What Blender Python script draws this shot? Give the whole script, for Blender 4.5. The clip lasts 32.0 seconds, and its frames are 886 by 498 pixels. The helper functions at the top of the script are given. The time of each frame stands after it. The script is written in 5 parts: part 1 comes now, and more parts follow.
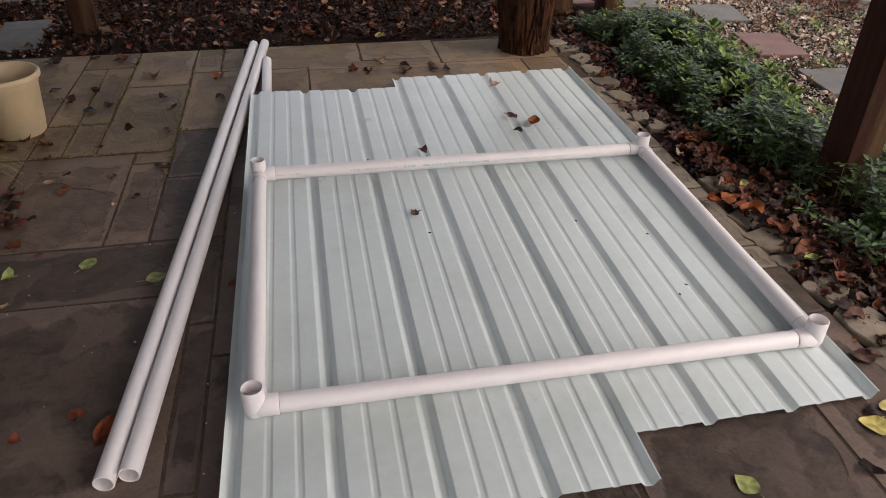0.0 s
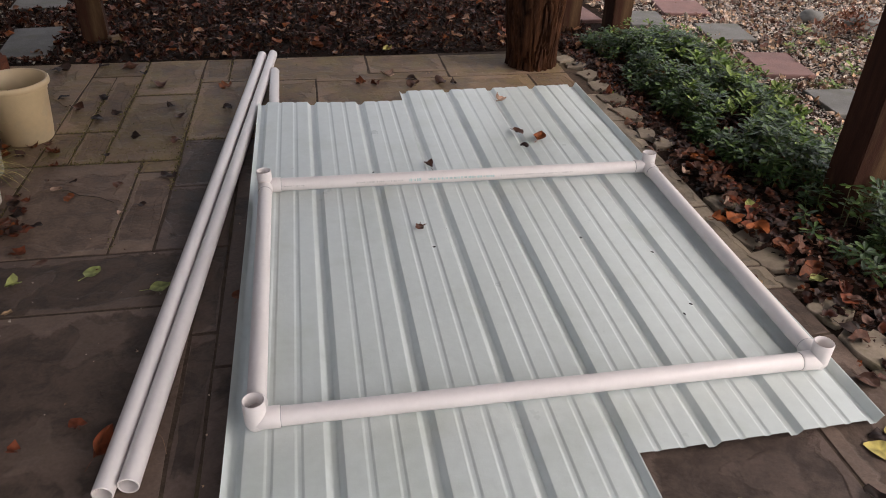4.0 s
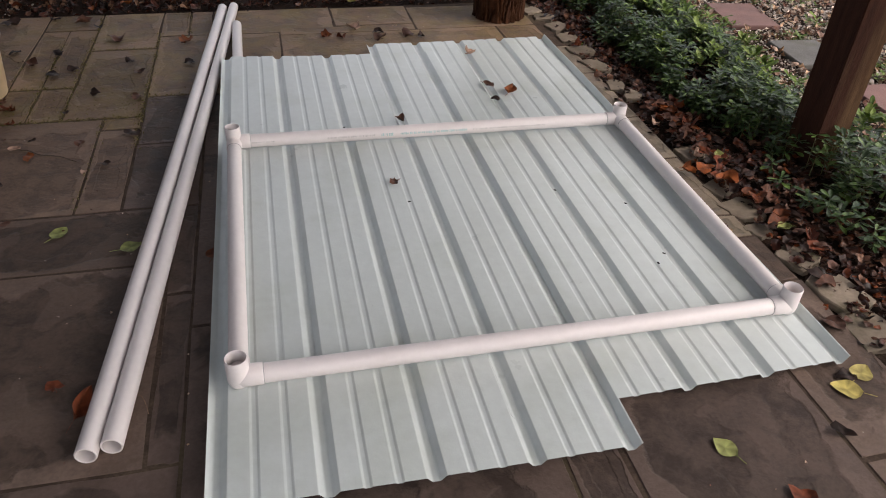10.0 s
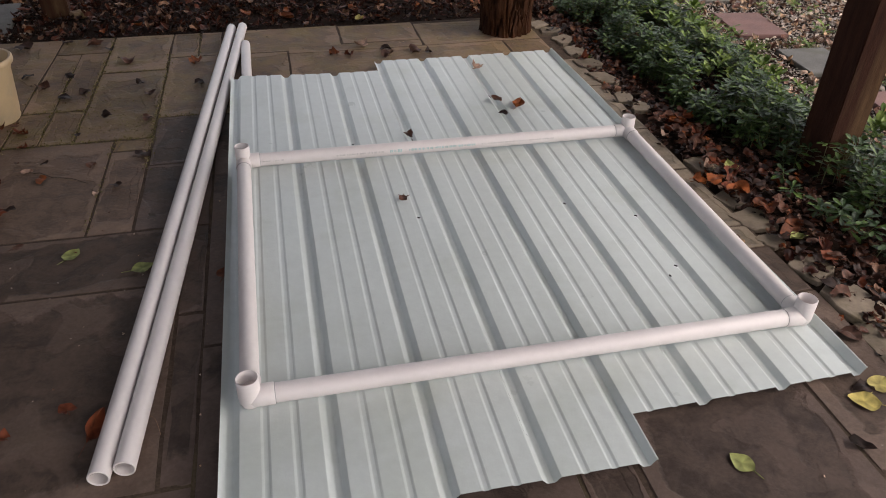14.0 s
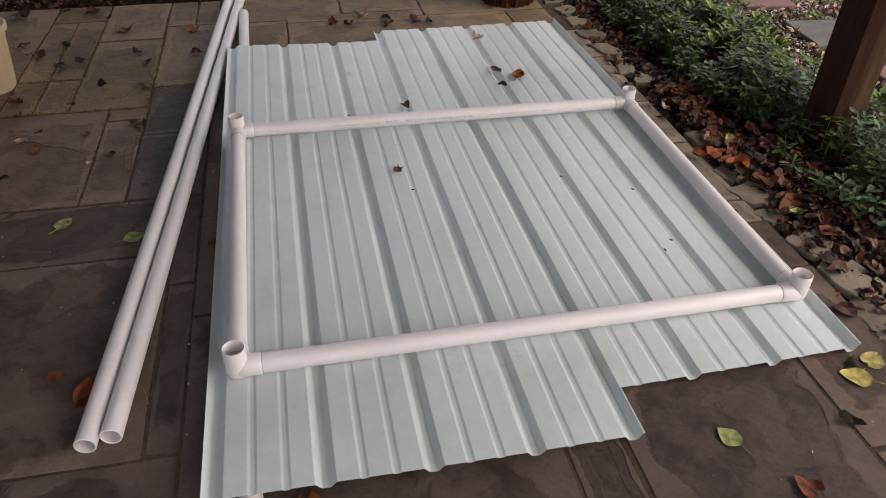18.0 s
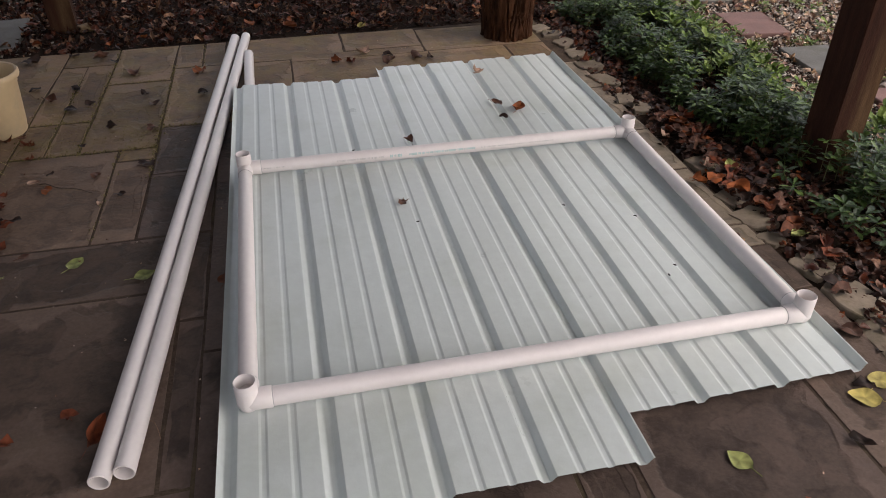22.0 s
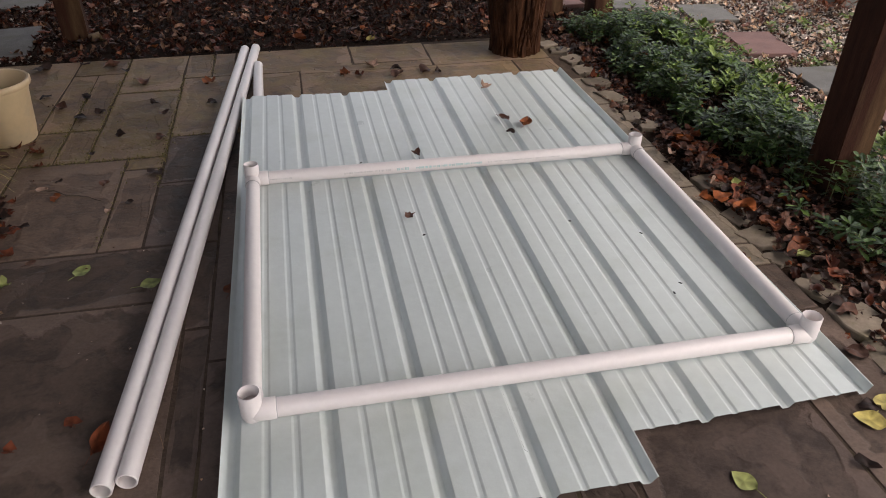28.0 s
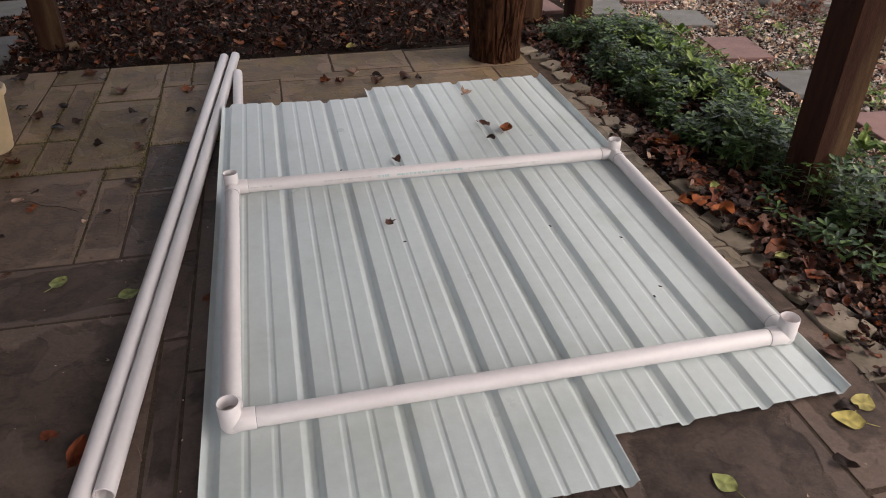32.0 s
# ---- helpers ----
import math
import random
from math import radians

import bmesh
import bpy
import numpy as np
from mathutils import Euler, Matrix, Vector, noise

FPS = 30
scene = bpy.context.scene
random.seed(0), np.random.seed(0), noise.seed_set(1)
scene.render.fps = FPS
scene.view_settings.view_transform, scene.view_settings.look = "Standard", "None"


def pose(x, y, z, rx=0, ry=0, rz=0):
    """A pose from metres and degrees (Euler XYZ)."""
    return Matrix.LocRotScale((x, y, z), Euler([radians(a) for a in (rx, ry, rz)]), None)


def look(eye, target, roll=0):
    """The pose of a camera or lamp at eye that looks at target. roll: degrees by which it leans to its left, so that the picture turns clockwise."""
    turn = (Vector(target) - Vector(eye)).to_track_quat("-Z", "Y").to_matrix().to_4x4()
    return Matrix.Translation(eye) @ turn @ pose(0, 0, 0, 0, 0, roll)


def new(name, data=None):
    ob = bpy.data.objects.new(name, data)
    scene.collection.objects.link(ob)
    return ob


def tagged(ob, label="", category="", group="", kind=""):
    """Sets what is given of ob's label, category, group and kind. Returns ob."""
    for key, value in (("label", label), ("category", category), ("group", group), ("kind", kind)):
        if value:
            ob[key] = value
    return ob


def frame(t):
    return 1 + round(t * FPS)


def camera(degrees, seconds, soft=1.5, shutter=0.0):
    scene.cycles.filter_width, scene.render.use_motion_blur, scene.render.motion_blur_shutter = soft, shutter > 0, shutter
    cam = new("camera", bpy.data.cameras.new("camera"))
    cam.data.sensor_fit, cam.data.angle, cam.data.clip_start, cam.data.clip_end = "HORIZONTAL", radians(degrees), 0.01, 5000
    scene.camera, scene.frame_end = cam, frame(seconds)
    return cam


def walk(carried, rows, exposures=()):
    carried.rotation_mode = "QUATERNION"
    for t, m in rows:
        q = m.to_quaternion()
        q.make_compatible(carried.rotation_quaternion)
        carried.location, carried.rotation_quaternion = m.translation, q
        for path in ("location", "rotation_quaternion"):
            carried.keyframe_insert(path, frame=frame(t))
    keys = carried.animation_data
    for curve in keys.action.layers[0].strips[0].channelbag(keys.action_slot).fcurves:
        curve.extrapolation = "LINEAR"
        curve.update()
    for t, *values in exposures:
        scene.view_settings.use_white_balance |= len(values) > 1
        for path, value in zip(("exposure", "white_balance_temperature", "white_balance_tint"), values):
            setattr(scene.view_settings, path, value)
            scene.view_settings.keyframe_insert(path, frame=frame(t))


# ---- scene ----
cam = camera(63.05, 32.0, soft=1.0, shutter=0.4)
PATH = [
    (0, (0.2482, -1.3067, 1.3717), (0.5695, 0.3210, 0.2549), 0.73),
    (0.5, (0.2489, -1.3056, 1.3729), (0.5694, 0.3238, 0.2583), 1.04),
    (1, (0.2493, -1.3038, 1.3739), (0.5705, 0.3278, 0.2629), 1.10),
    (1.5, (0.2502, -1.3018, 1.3736), (0.5713, 0.3303, 0.2631), 1.07),
    (2, (0.2408, -1.3031, 1.3756), (0.5606, 0.3310, 0.2677), 1.36),
    (2.5, (0.2375, -1.3048, 1.3771), (0.5588, 0.3308, 0.2719), 1.23),
    (4.5, (0.2488, -1.2929, 1.3771), (0.5648, 0.3555, 0.2895), 1.75),
    (5, (0.2529, -1.2850, 1.3730), (0.5267, 0.3533, 0.2591), 0.31),
    (5.5, (0.2283, -1.2762, 1.3639), (0.5219, 0.3335, 0.2138), 0.87),
    (6, (0.1839, -1.2754, 1.3623), (0.4784, 0.3221, 0.1955), 1.15),
    (6.5, (0.1582, -1.2805, 1.3639), (0.4535, 0.3195, 0.2008), 2.24),
    (7, (0.1051, -1.2781, 1.3635), (0.3696, 0.3306, 0.2049), 3.18),
    (7.5, (0.0500, -1.2932, 1.3668), (0.1640, 0.3219, 0.1928), 4.14),
    (8, (0.0462, -1.3138, 1.3756), (0.1056, 0.2999, 0.1956), 3.25),
    (8.5, (0.0501, -1.3130, 1.3711), (0.1610, 0.3042, 0.1997), 4.15),
    (9, (0.0950, -1.3106, 1.3589), (0.3231, 0.2825, 0.1716), 4.57),
    (9.5, (0.1667, -1.3108, 1.3611), (0.5213, 0.2584, 0.1727), 2.52),
    (10, (0.2032, -1.2930, 1.3638), (0.6085, 0.2685, 0.1816), 2.68),
    (10.5, (0.2178, -1.2903, 1.3658), (0.6373, 0.2754, 0.1943), 2.43),
    (11, (0.2062, -1.2841, 1.3642), (0.6112, 0.2843, 0.1911), 3.04),
    (11.5, (0.2033, -1.2811, 1.3663), (0.6114, 0.2868, 0.1936), 2.92),
    (12, (0.2088, -1.2789, 1.3661), (0.6101, 0.2928, 0.1961), 2.38),
    (12.5, (0.2083, -1.2787, 1.3661), (0.6004, 0.2948, 0.1955), 1.66),
    (13, (0.2062, -1.2839, 1.3641), (0.5929, 0.2932, 0.1965), 1.39),
    (13.5, (0.2075, -1.2856, 1.3681), (0.5920, 0.2954, 0.2050), 1.03),
    (14, (0.2090, -1.2855, 1.3693), (0.5878, 0.3033, 0.2152), 1.10),
    (14.5, (0.2110, -1.2862, 1.3703), (0.5908, 0.3073, 0.2228), 0.77),
    (16.5, (0.2306, -1.3010, 1.3580), (0.6229, 0.2762, 0.1924), 1.73),
    (17, (0.2418, -1.2982, 1.3532), (0.6184, 0.2641, 0.1627), 0.91),
    (17.5, (0.2479, -1.2901, 1.3532), (0.6061, 0.2652, 0.1480), 1.04),
    (18, (0.2567, -1.2864, 1.3529), (0.6065, 0.2667, 0.1423), 1.13),
    (18.5, (0.2562, -1.2887, 1.3544), (0.6105, 0.2669, 0.1484), 1.07),
    (19, (0.2502, -1.2978, 1.3545), (0.5995, 0.2651, 0.1566), 0.56),
    (19.5, (0.2483, -1.3007, 1.3574), (0.5784, 0.2765, 0.1728), -0.15),
    (20, (0.2483, -1.2972, 1.3597), (0.5752, 0.2852, 0.1811), -0.36),
    (20.5, (0.2499, -1.2993, 1.3619), (0.5827, 0.2909, 0.1956), -0.51),
    (21, (0.2468, -1.3035, 1.3626), (0.5826, 0.2914, 0.2034), -0.52),
    (21.5, (0.2502, -1.3043, 1.3653), (0.5898, 0.2961, 0.2149), -0.80),
    (22, (0.2504, -1.3100, 1.3660), (0.5961, 0.2967, 0.2263), -0.54),
    (22.5, (0.2489, -1.3053, 1.3647), (0.5943, 0.2978, 0.2198), -0.26),
    (23, (0.2535, -1.3038, 1.3616), (0.5946, 0.2954, 0.2099), -0.46),
    (23.5, (0.2492, -1.3054, 1.3650), (0.5798, 0.2957, 0.2129), -0.16),
    (24, (0.2466, -1.3083, 1.3657), (0.5787, 0.2960, 0.2185), -0.12),
    (24.5, (0.2472, -1.3083, 1.3657), (0.5811, 0.2974, 0.2210), 0.34),
    (25, (0.2472, -1.3056, 1.3654), (0.5885, 0.3012, 0.2245), 0.21),
    (25.5, (0.2498, -1.3079, 1.3664), (0.5962, 0.3020, 0.2314), 0.03),
    (27.5, (0.2424, -1.3060, 1.3706), (0.5854, 0.3193, 0.2568), 0.26),
    (28, (0.2425, -1.3092, 1.3717), (0.5833, 0.3186, 0.2608), 0.30),
    (28.5, (0.2427, -1.3084, 1.3677), (0.5779, 0.3147, 0.2482), 0.57),
    (29, (0.2420, -1.3081, 1.3649), (0.5700, 0.3117, 0.2385), 0.35),
    (29.5, (0.2402, -1.3088, 1.3688), (0.5599, 0.3043, 0.2306), 1.21),
    (30, (0.2430, -1.3124, 1.3659), (0.5586, 0.3016, 0.2277), 0.81),
    (30.5, (0.2500, -1.3103, 1.3674), (0.5655, 0.3044, 0.2301), 0.50),
    (31, (0.2522, -1.3084, 1.3709), (0.5905, 0.3283, 0.2725), 0.37),
    (31.5, (0.2539, -1.3095, 1.3741), (0.6285, 0.3222, 0.2800), 0.73),
    (32, (0.2573, -1.3108, 1.3710), (0.6400, 0.3178, 0.2750), 0.36),
]
walk(cam, [(t, look(eye, target, roll)) for t, eye, target, roll in PATH], exposures=[(0.0, 1.03, 6930, 15), (2.5, 1.03, 6930, 15), (5.0, 1.11, 6930, 15), (8.0, 1.14, 6930, 15), (10.0, 1.08, 6930, 15), (13.0, 0.97, 6930, 15), (19.0, 0.96, 6930, 15),
                                                                         (24.0, 0.98, 6930, 15), (28.0, 1.03, 6930, 15), (32.0, 1.03, 6930, 15)])

# ---- light ----
SUN_EL, SUN_AZ = radians(45), radians(120)
world = bpy.data.worlds.new("world")
scene.world = world
world.use_nodes = True
wn = world.node_tree
sky = wn.nodes.new("ShaderNodeTexSky")
sky.sky_type = "NISHITA"
sky.sun_disc = False
sky.sun_elevation, sky.sun_rotation = SUN_EL, SUN_AZ
sky.dust_density, sky.air_density = 3.0, 1.0
overcast = wn.nodes.new("ShaderNodeHueSaturation")
overcast.inputs["Saturation"].default_value = 0.42
wn.links.new(sky.outputs[0], overcast.inputs["Color"])
wn.links.new(overcast.outputs[0], wn.nodes["Background"].inputs[0])
wn.nodes["Background"].inputs[1].default_value = 0.15
sun = new("sun", bpy.data.lights.new("sun", "SUN"))
sun.data.energy, sun.data.angle, sun.data.color = 0.2, radians(70), (1.0, 0.97, 0.94)
sun.matrix_world = look((math.sin(SUN_AZ) * 30, math.cos(SUN_AZ) * 30, math.tan(SUN_EL) * 30), (0, 0, 0))


# ---- materials ----
def material(name, base, other=None, rough=0.7, scale=6.0, fine=60.0, bump=0.3, bump_scale=40.0, metal=0.0, per=None,
             spread=0.25, stretch=(1, 1, 1), spec=0.5, stain=None, stain_scale=2.0, depth=0.01, hue=0.0):
    """Two-scale noise colour, fine relief, and optional variation by object or by island."""
    mat = bpy.data.materials.new(name)
    mat.use_nodes = True
    nt = mat.node_tree
    n, link = nt.nodes, nt.links.new
    bsdf = n["Principled BSDF"]
    coord = n.new("ShaderNodeTexCoord")
    mapping = n.new("ShaderNodeMapping")
    mapping.inputs["Scale"].default_value = stretch
    link(coord.outputs["Object"], mapping.inputs[0])
    vec = mapping.outputs[0]
    info = n.new("ShaderNodeObjectInfo")
    if per == "object":
        add = n.new("ShaderNodeVectorMath")
        add.operation = "MULTIPLY_ADD"
        comb = n.new("ShaderNodeCombineXYZ")
        for k in range(3):
            link(info.outputs["Random"], comb.inputs[k])
        link(comb.outputs[0], add.inputs[0])
        add.inputs[1].default_value = (17.0, 31.0, 23.0)
        link(vec, add.inputs[2])
        vec = add.outputs[0]

    def noise_tex(sc, detail=6.0, ro=0.6):
        t = n.new("ShaderNodeTexNoise")
        t.inputs["Scale"].default_value, t.inputs["Detail"].default_value, t.inputs["Roughness"].default_value = sc, detail, ro
        link(vec, t.inputs["Vector"])
        return t.outputs["Fac"]

    def ramp(fac, lo, hi):
        m = n.new("ShaderNodeMapRange")
        m.inputs["From Min"].default_value, m.inputs["From Max"].default_value = lo, hi
        link(fac, m.inputs["Value"])
        return m.outputs[0]

    def mix(fac, a, b, mode="MIX"):
        m = n.new("ShaderNodeMix")
        m.data_type, m.blend_type = "RGBA", mode
        for sock, v in ((m.inputs[0], fac), (m.inputs[6], a), (m.inputs[7], b)):
            if isinstance(v, (int, float)):
                sock.default_value = v
            elif isinstance(v, tuple):
                sock.default_value = (*v, 1)
            else:
                link(v, sock)
        return m.outputs[2]

    other = other or tuple(c * 0.7 for c in base)
    col = mix(ramp(noise_tex(scale), 0.32, 0.68), tuple(base), tuple(other))
    if stain:
        col = mix(ramp(noise_tex(stain_scale, 4.0), 0.52, 0.7), col, tuple(stain))
    grain = ramp(noise_tex(fine, 3.0), 0.25, 0.75)
    g = n.new("ShaderNodeMapRange")
    g.inputs["To Min"].default_value, g.inputs["To Max"].default_value = 1 - spread, 1 + spread
    link(grain, g.inputs["Value"])
    hsv = n.new("ShaderNodeHueSaturation")
    link(g.outputs[0], hsv.inputs["Value"])
    link(col, hsv.inputs["Color"])
    out = hsv.outputs[0]
    if per:
        if per == "object":
            rnd = info.outputs["Random"]
        else:
            rnd = n.new("ShaderNodeNewGeometry").outputs["Random Per Island"]
        v = n.new("ShaderNodeMapRange")
        v.inputs["To Min"].default_value, v.inputs["To Max"].default_value = 1 - spread * 1.6, 1 + spread * 1.6
        link(rnd, v.inputs["Value"])
        h2 = n.new("ShaderNodeHueSaturation")
        link(v.outputs[0], h2.inputs["Value"])
        link(out, h2.inputs["Color"])
        if hue:
            w = n.new("ShaderNodeMath")
            w.operation = "MULTIPLY"
            w.inputs[1].default_value = 7.31
            link(rnd, w.inputs[0])
            fr = n.new("ShaderNodeMath")
            fr.operation = "FRACT"
            link(w.outputs[0], fr.inputs[0])
            hr = n.new("ShaderNodeMapRange")
            hr.inputs["To Min"].default_value, hr.inputs["To Max"].default_value = 0.5 - hue, 0.5 + hue
            link(fr.outputs[0], hr.inputs["Value"])
            link(hr.outputs[0], h2.inputs["Hue"])
        out = h2.outputs[0]
    link(out, bsdf.inputs["Base Color"])
    r = n.new("ShaderNodeMapRange")
    r.inputs["To Min"].default_value, r.inputs["To Max"].default_value = max(rough - 0.12, 0.05), min(rough + 0.12, 1)
    link(noise_tex(scale * 2.3), r.inputs["Value"])
    link(r.outputs[0], bsdf.inputs["Roughness"])
    bsdf.inputs["Metallic"].default_value = metal
    bsdf.inputs["Specular IOR Level"].default_value = spec
    if bump:
        b = n.new("ShaderNodeBump")
        b.inputs["Strength"].default_value, b.inputs["Distance"].default_value = bump, depth
        link(noise_tex(bump_scale, 8.0, 0.65), b.inputs["Height"])
        link(b.outputs[0], bsdf.inputs["Normal"])
    return mat


def leaf_material(name, colours, rough=0.55, per="island", spread=0.2):
    """Leaf colours picked from a ramp by island or by object."""
    mat = material(name, (0.2, 0.1, 0.05), rough=rough, per=None, bump=0.25, bump_scale=120, spread=spread, depth=0.002, spec=0.18)
    nt = mat.node_tree
    n, link = nt.nodes, nt.links.new
    bsdf = n["Principled BSDF"]
    rnd = n.new("ShaderNodeNewGeometry").outputs["Random Per Island"] if per == "island" else n.new("ShaderNodeObjectInfo").outputs["Random"]
    cr = n.new("ShaderNodeValToRGB")
    cr.color_ramp.interpolation = "CONSTANT" if per == "island" else "LINEAR"
    while len(cr.color_ramp.elements) < len(colours):
        cr.color_ramp.elements.new(0.5)
    for k, c in enumerate(colours):
        cr.color_ramp.elements[k].position = k / len(colours)
        cr.color_ramp.elements[k].color = (*c, 1)
    link(rnd, cr.inputs[0])
    hsv = bsdf.inputs["Base Color"].links[0].from_node
    vec = next(x for x in n if x.type == "MAPPING").outputs[0]
    mottle = n.new("ShaderNodeTexNoise")
    mottle.inputs["Scale"].default_value, mottle.inputs["Detail"].default_value = 42.0, 5.0
    link(vec, mottle.inputs["Vector"])
    tone = n.new("ShaderNodeMapRange")
    for key, val in (("From Min", 0.32), ("From Max", 0.68), ("To Min", 1 - 2 * spread), ("To Max", 1 + 1.2 * spread)):
        tone.inputs[key].default_value = val
    link(mottle.outputs["Fac"], tone.inputs["Value"])
    blot = n.new("ShaderNodeHueSaturation")
    link(cr.outputs[0], blot.inputs["Color"])
    link(tone.outputs[0], blot.inputs["Value"])
    link(blot.outputs[0], hsv.inputs["Color"])
    return mat


def slab_material(name, margin, hollow, film, mossy=0.0):
    """Hand-cleft bluestone: a smoother, paler dressed margin round a flaked, darker middle with ragged terraces, dirt and algae film."""
    mat = bpy.data.materials.new(name)
    mat.use_nodes = True
    nt = mat.node_tree
    n, link = nt.nodes, nt.links.new
    bsdf = n["Principled BSDF"]
    coord = n.new("ShaderNodeTexCoord")
    info = n.new("ShaderNodeObjectInfo")
    shift = n.new("ShaderNodeVectorMath")
    shift.operation = "MULTIPLY_ADD"
    comb = n.new("ShaderNodeCombineXYZ")
    for k in range(3):
        link(info.outputs["Random"], comb.inputs[k])
    link(comb.outputs[0], shift.inputs[0])
    shift.inputs[1].default_value = (17.0, 31.0, 23.0)
    link(coord.outputs["Object"], shift.inputs[2])

    def tex(sc, detail, ro, dist=0.0):
        t = n.new("ShaderNodeTexNoise")
        t.inputs["Scale"].default_value, t.inputs["Detail"].default_value = sc, detail
        t.inputs["Roughness"].default_value, t.inputs["Distortion"].default_value = ro, dist
        link(shift.outputs[0], t.inputs["Vector"])
        return t.outputs["Fac"]

    def span(v, lo, hi, to_lo=0.0, to_hi=1.0):
        m = n.new("ShaderNodeMapRange")
        link(v, m.inputs["Value"])
        for key, val in (("From Min", lo), ("From Max", hi), ("To Min", to_lo), ("To Max", to_hi)):
            m.inputs[key].default_value = val
        return m.outputs[0]

    def calc(op, a, b):
        m = n.new("ShaderNodeMath")
        m.operation = op
        for sock, v in zip(m.inputs, (a, b)):
            if isinstance(v, (int, float)):
                sock.default_value = v
            else:
                link(v, sock)
        return m.outputs[0]

    def mix(fac, a, b, mode="MIX"):
        m = n.new("ShaderNodeMix")
        m.data_type, m.blend_type = "RGBA", mode
        for sock, v in ((m.inputs[0], fac), (m.inputs[6], a), (m.inputs[7], b)):
            if isinstance(v, (int, float)):
                sock.default_value = v
            elif isinstance(v, tuple):
                sock.default_value = (*v, 1)
            else:
                link(v, sock)
        return m.outputs[2]

    split = n.new("ShaderNodeSeparateXYZ")
    link(coord.outputs["Generated"], split.inputs[0])
    sides = [calc("MINIMUM", v, calc("SUBTRACT", 1.0, v)) for v in (split.outputs[0], split.outputs[1])]
    inside = calc("MINIMUM", *sides)
    ragged = calc("ADD", inside, calc("MULTIPLY", calc("SUBTRACT", tex(3.4, 7.0, 0.55, 0.5), 0.5), 0.75))
    cleft = span(ragged, 0.085, 0.115)
    deeper = span(ragged, 0.27, 0.3)
    flake = span(tex(4.2, 4.0, 0.5, 0.5), 0.57, 0.6)
    broad = span(tex(2.2, 5.0, 0.6, 0.6), 0.3, 0.7)
    blotch = span(tex(13.0, 8.0, 0.66, 0.4), 0.42, 0.6)
    grain = span(tex(95.0, 4.0, 0.6), 0.25, 0.75)
    col = mix(cleft, tuple(margin), tuple(hollow))
    col = mix(calc("MULTIPLY", blotch, span(cleft, 0.0, 1.0, 0.35, 0.95)), col, tuple(0.58 * c for c in hollow))
    col = mix(calc("MULTIPLY", flake, 0.45), col, tuple(0.5 * (a + b) * 1.05 for a, b in zip(margin, hollow)))
    col = mix(span(tex(6.0, 8.0, 0.7, 0.4), 0.58 - 0.16 * mossy, 0.72, 0.0, 0.45 + 0.35 * mossy), col, tuple(film))
    tone = calc("MULTIPLY", span(broad, 0.0, 1.0, 0.78, 1.24), span(grain, 0.0, 1.0, 0.87, 1.13))
    tone = calc("MULTIPLY", tone, span(info.outputs["Random"], 0.0, 1.0, 0.9, 1.1))
    shade = n.new("ShaderNodeHueSaturation")
    link(col, shade.inputs["Color"])
    link(tone, shade.inputs["Value"])
    link(shade.outputs[0], bsdf.inputs["Base Color"])
    link(span(blotch, 0.0, 1.0, 0.72, 0.5), bsdf.inputs["Roughness"])
    bsdf.inputs["Specular IOR Level"].default_value = 0.12
    height = calc("ADD", calc("MULTIPLY", cleft, -0.5), calc("MULTIPLY", deeper, -0.3))
    height = calc("ADD", height, calc("MULTIPLY", flake, 0.3))
    height = calc("ADD", height, calc("MULTIPLY", broad, 0.5))
    b1 = n.new("ShaderNodeBump")
    b1.inputs["Strength"].default_value, b1.inputs["Distance"].default_value = 0.75, 0.006
    link(height, b1.inputs["Height"])
    b2 = n.new("ShaderNodeBump")
    b2.inputs["Strength"].default_value, b2.inputs["Distance"].default_value = 0.4, 0.006
    link(calc("ADD", tex(26.0, 8.0, 0.62), calc("MULTIPLY", blotch, -0.4)), b2.inputs["Height"])
    link(b1.outputs[0], b2.inputs["Normal"])
    link(b2.outputs[0], bsdf.inputs["Normal"])
    return mat


M_SLAB = slab_material("bluestone", (0.22, 0.151, 0.114), (0.172, 0.117, 0.087), (0.135, 0.098, 0.067))
# Darker bluestone: west slabs, near edge strip and some of the rear rows.
M_SLAB_DARK = slab_material("dark_bluestone", (0.16, 0.114, 0.091), (0.1, 0.071, 0.056), (0.085, 0.064, 0.046))
M_SLAB_GREY = slab_material("grey_bluestone", (0.132, 0.095, 0.079), (0.088, 0.064, 0.053), (0.076, 0.059, 0.044))
M_SLAB_MOSS = slab_material("mossy_bluestone", (0.245, 0.164, 0.113), (0.185, 0.123, 0.084), (0.195, 0.145, 0.06), 1.0)
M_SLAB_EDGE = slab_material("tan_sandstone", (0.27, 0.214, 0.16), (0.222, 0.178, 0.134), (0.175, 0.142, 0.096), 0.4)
M_JOINT = material("joint_dirt", (0.095, 0.068, 0.051), (0.05, 0.036, 0.028), spec=0.05, stain=(0.115, 0.09, 0.055), stain_scale=1.7, rough=0.95, scale=20, fine=150, bump=0.3, bump_scale=120)
M_SOIL = material("mulch_soil", (0.036, 0.022, 0.016), (0.02, 0.013, 0.01), spec=0.05, rough=0.95, scale=10, fine=120, bump=1.0, bump_scale=60, stain=(0.05, 0.036, 0.028))
M_SHEET = material("white_painted_steel", (0.6, 0.648, 0.632), (0.573, 0.617, 0.6), rough=0.32, scale=3, fine=30, bump=0.04, bump_scale=60, spread=0.04, stain=(0.53, 0.575, 0.54), stain_scale=3.5)
